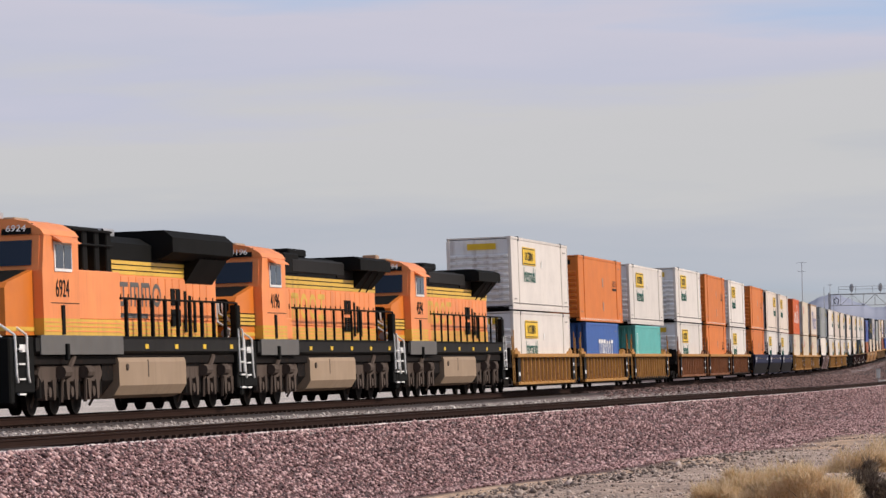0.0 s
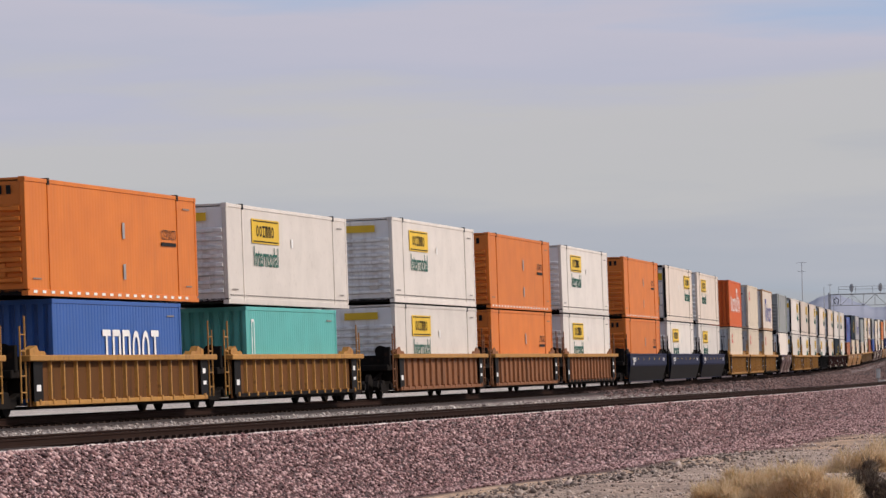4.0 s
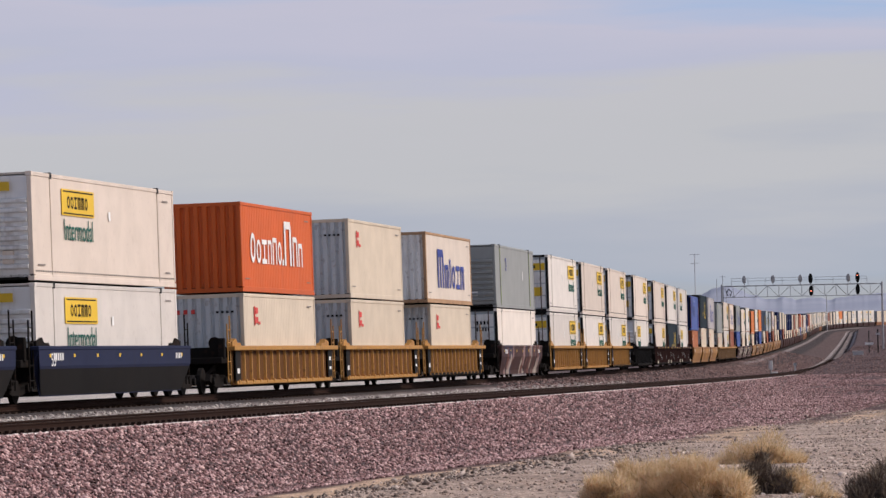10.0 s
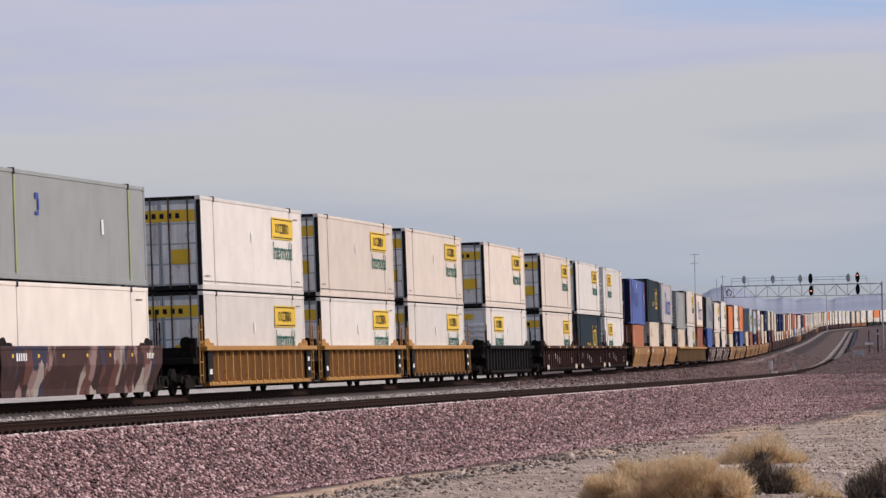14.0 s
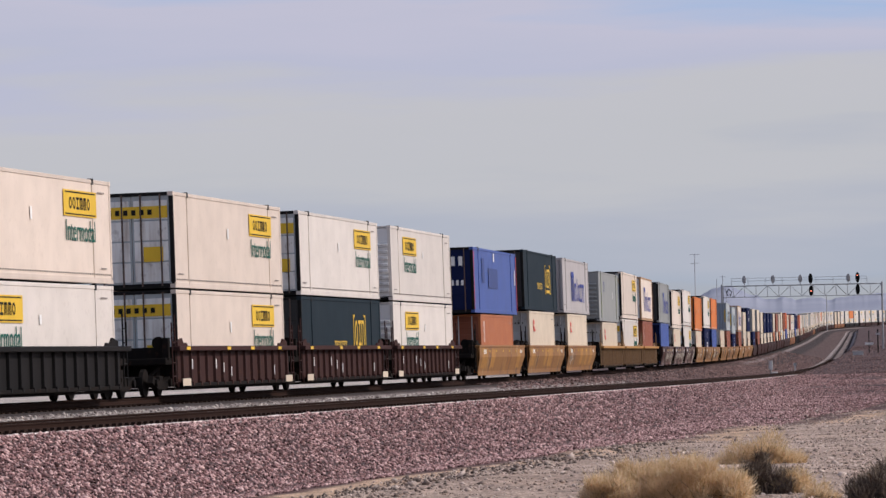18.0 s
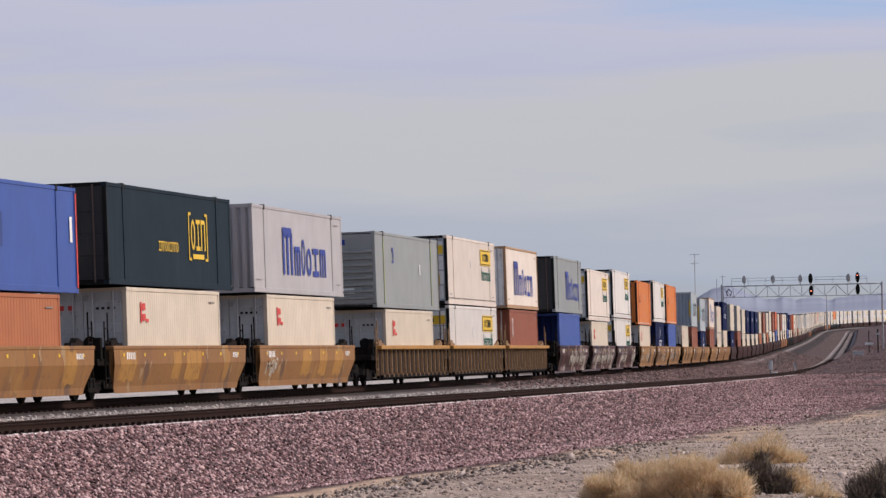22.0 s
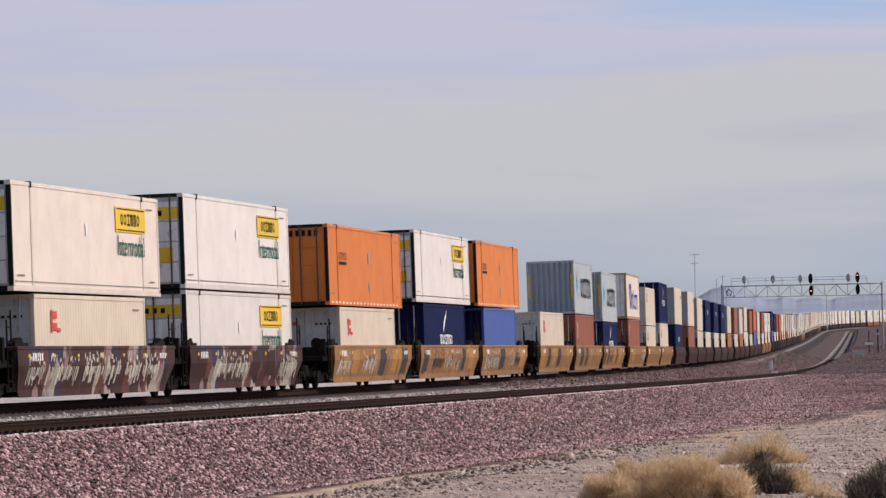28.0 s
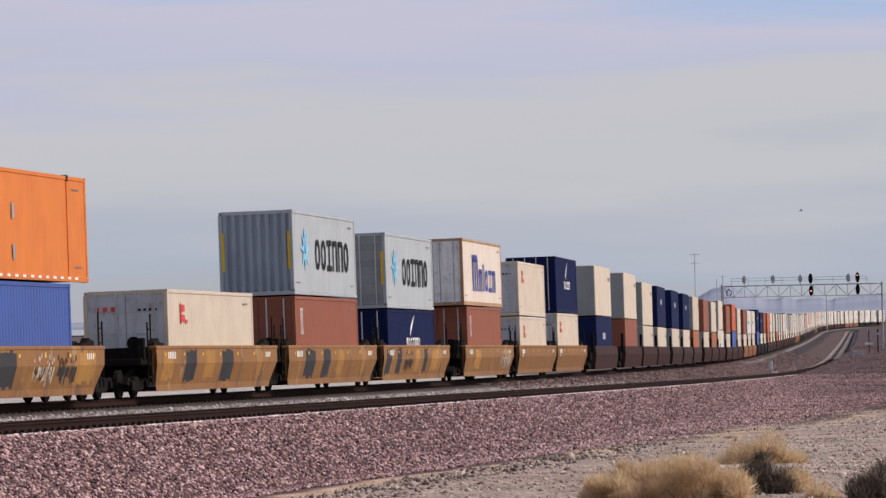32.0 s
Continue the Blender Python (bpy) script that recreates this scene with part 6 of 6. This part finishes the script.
def signal_bridge():
    """A steel truss over both tracks on two posts; its x runs along the beam."""
    th = thing("signal_bridge", "grey steel lattice signal bridge over the tracks", "signal bridge")
    span, z0, z1, d = 23.4, 8.35, 9.95, 1.0
    for y in (0, d):
        for z in (z0, z1):
            rodded(th, "chord", (0, y, z), (span, y, z), .045)
        n = 14
        for i in range(n):
            x0, x1 = i * span / n, (i + 1) * span / n
            rodded(th, "diagonal", (x0, y, z0 if i % 2 else z1), (x1, y, z1 if i % 2 else z0), .02)
            rodded(th, "upright", (x1, y, z0), (x1, y, z1), .022)
    for i in range(8):
        rodded(th, "cross_tie", (i * span / 7, 0, z1), (i * span / 7, d, z1), .04)
    part("walkway", Shape().box(.5, span - .8, -.05, d + .05, z1 + .06, z1 + .1), GALV, th)
    for x in (0, span):
        for y in (0, d):
            rodded(th, "post", (x, y, -1.0), (x, y, z1 + .3), .09)
        for k in range(5):
            rodded(th, "post_brace", (x, 0, k * 1.7), (x, d, k * 1.7 + 1.7), .035)
        part("footing", Shape().box(x - .5, x + .5, -.5, d + .5, -1.5, .25, .05), CONCRETE, th)
    for z in (z1 + .75, z1 + 1.15):
        rodded(th, "handrail", (1.4, 0, z), (21.2, 0, z), .03)
    for i in range(9):
        rodded(th, "handrail_post", (1.4 + i * 19.8 / 8, 0, z1), (1.4 + i * 19.8 / 8, 0, z1 + 1.15), .03)
    part("cable_loop", Shape().bent([(.9, -.1, z0 + .2), (.6, -.1, z0 + .7), (1.0, -.1, z1 - .4), (1.4, -.1, z0 + .8), (1.2, -.1, z0 + .15)], .06), BLACK, th)
    part("ladder", Shape().bent([(.2, -.3, -.5), (.2, -.3, z1)], .03).bent([(.6, -.3, -.5), (.6, -.3, z1)], .03), GALV, th)
    return th


b_l, b_r = Vector((-120.2, 673.6, 0)), Vector((-96.2, 679.2, 0))
turn_ = math.degrees(math.atan2(b_r.y - b_l.y, b_r.x - b_l.x))
bridge_at = pose(b_l.x, b_l.y, 0.62, 0, 0, turn_) @ Matrix.Scale(1.060, 4)
br = signal_bridge()
br.matrix_basis = bridge_at
for x, z, lit, face in ((12.95, 10.25, None, True), (13.0, 8.5, .62, True), (19.8, 10.3, .95, True), (19.8, 8.55, None, True)):
    signal_head("signal_lantern", bridge_at @ pose(x, -.25, z), lit, face, "black railway signal head with a red light" if lit else "black unlit railway signal head")
for x in (3.3, 7.5, 11.5, 18.5):
    th = thing("signal_lantern", "grey back of a railway signal head", "railway signal", "signals on the bridge")
    part("target", Shape().prism([(.3 * math.cos(t), .55 + .62 * math.sin(t)) for t in (2 * math.pi * i / 12 for i in range(12))], -.02, .02, "y"), GALV, th)
    part("housing", Shape().box(-.16, .16, -.3, -.02, .2, .95, .03), GALV, th)
    part("bracket", Shape().rod((0, 0, -.3), (0, 0, .1), .05), GALV, th)
    th.matrix_basis = bridge_at @ pose(x, .5, 10.35)


# ---------------------------------------------------------------- masts, posts, cabinets
def mast(name, label, right, dist, base, top, r, arms=()):
    x, y = spot(right, dist)
    th = thing(name, label, "mast")
    part("pole", Shape().rod((0, 0, base), (0, 0, top), r, 8, r * .6), GALV, th)
    for z, w in arms:
        part("antenna_arm", Shape().rod((-w, 0, z), (w, 0, z), .03), GALV, th)
    th.matrix_basis = pose(x, y, 0)
    return th


mast("radio_mast", "slender grey radio mast behind the train", 53.7, 640, 0, 15.36, .08, ((15.25, .7), (13.98, .6)))
mast("utility_pole", "thin grey pole beside the signal bridge", 58.3, 700, 0, 12.6, .07)
mast("utility_pole", "thin grey pole beside the signal bridge", 59.6, 690, 0, 13.02, .07, ((12.81, .4),))
mast("utility_pole", "distant dark pole behind the train", 81.6, 1500, 5, 19.34, .22)


def trackside(name, label, cat, right, dist, parts):
    x, y = spot(right, dist)
    th = thing(name, label, cat)
    for nm, sh, m in parts:
        part(nm, sh, m, th)
    best = min(np.arange(300, 1200, 2.0), key=lambda s: (np.interp(s, LINE_S, _x) - x) ** 2 + (np.interp(s, LINE_S, _y) - y) ** 2)
    h = float(np.interp(best, LINE_S, _h))
    off = (x - float(np.interp(best, LINE_S, _x))) * math.cos(h) + (y - float(np.interp(best, LINE_S, _y))) * math.sin(h)
    th.matrix_basis = pose(x, y, ground_at(best, off), 0, 0, YAW)
    return th


trackside("trackside_cabinet", "pale grey slim trackside cabinet on a post", "cabinet", 69.4, 482, [
    ("post", Shape().rod((0, 0, -.2), (0, 0, .6), .09, 8), GALV), ("box_body", Shape().box(-.22, .22, -.18, .18, .5, 1.45, .03), MWHITE), ("cap", Shape().box(-.26, .26, -.22, .22, 1.45, 1.52, .02), GALV)])
trackside("switch_stand", "small pale switch stand beside the track", "switch stand", 70.2, 470, [
    ("base", Shape().box(-.35, .35, -.2, .2, -.1, .35, .03), MWHITE), ("lever", Shape().rod((0, 0, .3), (.2, 0, .8), .04), BLACK)])
trackside("marker_post", "small pale marker post", "post", 74.6, 520, [("post", Shape().box(-.08, .08, -.06, .06, -.2, 1.1), MWHITE), ("plate", Shape().box(-.2, .2, -.08, -.06, .8, 1.1), GALV)])
trackside("track_sign", "pale rectangular sign on a dark post", "sign", 90.4, 640, [("post", Shape().rod((0, 0, -.3), (0, 0, 3.2), .07), BLACK), ("board", Shape().box(-.6, .6, -.1, -.06, 1.2, 1.5), MWHITE)])
trackside("signal_post", "dark slim post beside the track", "post", 92.3, 640, [("post", Shape().rod((0, 0, -.3), (0, 0, 3.4), .09), BLACK), ("head", Shape().box(-.3, .3, -.1, .1, 2.6, 2.9), GALV)])
trackside("relay_cabinet", "low grey relay cabinet", "cabinet", 88.0, 620, [("box_body", Shape().box(-.7, .7, -.4, .4, -.1, .5, .03), GALV), ("lid", Shape().box(-.75, .75, -.45, .45, .5, .58, .02), MWHITE)])

# ---------------------------------------------------------------- a bird
bird = thing("bird", "small dark bird in gliding flight against the sky", "bird")
part("body", Shape().add([(-.16, 0, 0), (0, -.035, 0), (0, .035, 0), (0, 0, .035), (0, 0, -.035), (.14, 0, 0)], [(0, 1, 3), (0, 3, 2), (0, 2, 4), (0, 4, 1), (5, 3, 1), (5, 2, 3), (5, 4, 2), (5, 1, 4)]), BLACK, bird)
for sgn in (-1, 1):
    part("wing", Shape().add([(-.06, sgn * .03, .01), (.05, sgn * .03, .01), (.06, sgn * .24, .10), (-.02, sgn * .22, .10), (.09, sgn * .42, .05)], [(0, 1, 2, 3), (3, 2, 4)]), BLACK, bird)


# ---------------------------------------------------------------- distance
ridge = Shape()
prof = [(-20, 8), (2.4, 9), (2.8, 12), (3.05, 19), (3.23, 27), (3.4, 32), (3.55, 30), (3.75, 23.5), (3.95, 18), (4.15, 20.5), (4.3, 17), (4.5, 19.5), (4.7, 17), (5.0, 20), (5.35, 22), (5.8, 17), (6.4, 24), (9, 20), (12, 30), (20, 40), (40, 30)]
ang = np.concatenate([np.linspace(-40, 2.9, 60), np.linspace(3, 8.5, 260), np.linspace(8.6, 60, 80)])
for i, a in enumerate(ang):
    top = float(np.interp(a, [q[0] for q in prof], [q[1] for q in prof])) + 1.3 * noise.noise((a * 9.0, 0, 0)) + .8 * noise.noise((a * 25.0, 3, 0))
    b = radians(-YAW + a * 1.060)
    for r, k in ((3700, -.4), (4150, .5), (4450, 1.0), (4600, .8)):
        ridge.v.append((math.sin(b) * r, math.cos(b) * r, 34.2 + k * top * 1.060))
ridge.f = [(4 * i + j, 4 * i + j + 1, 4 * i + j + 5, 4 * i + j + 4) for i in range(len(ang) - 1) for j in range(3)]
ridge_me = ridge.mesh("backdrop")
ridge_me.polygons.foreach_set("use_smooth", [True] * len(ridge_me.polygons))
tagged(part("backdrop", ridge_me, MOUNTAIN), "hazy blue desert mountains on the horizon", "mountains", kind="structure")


# ---------------------------------------------------------------- moving
def rolled(t):
    """The distance that the train has gone; a little slower in the first seconds."""
    return SPEED * t + float(np.interp(t, [0, 1, 2, 3, 3.5, 32], [1.9, 1.8, 0.9, 0.1, 0, 0]))


def motions():
    times = [0, 0.5, 1, 1.5, 2, 2.5, 3, 3.5, 4, 6, 8, 10, 12, 14, 16, 18, 20, 22, 24, 26, 28, 30, 32]
    walk(bird, [(t, pose(x, y, z, 0, 0, 8)) for t, x, y, z in ((0, 27.5, 305.6, 9.48), (24, -28.6, 298.8, 7.37), (28, -37.9, 297.6, 7.26), (30, -42.6, 297.0, 8.43), (31, -44.7, 296.7, 9.54), (32, -47.3, 296.2, 10.49))])
    for ob, u, z in MOVERS:
        walk(ob, [(t, on_line(u - rolled(t)) @ pose(0, 0, z)) for t in times])


motions()
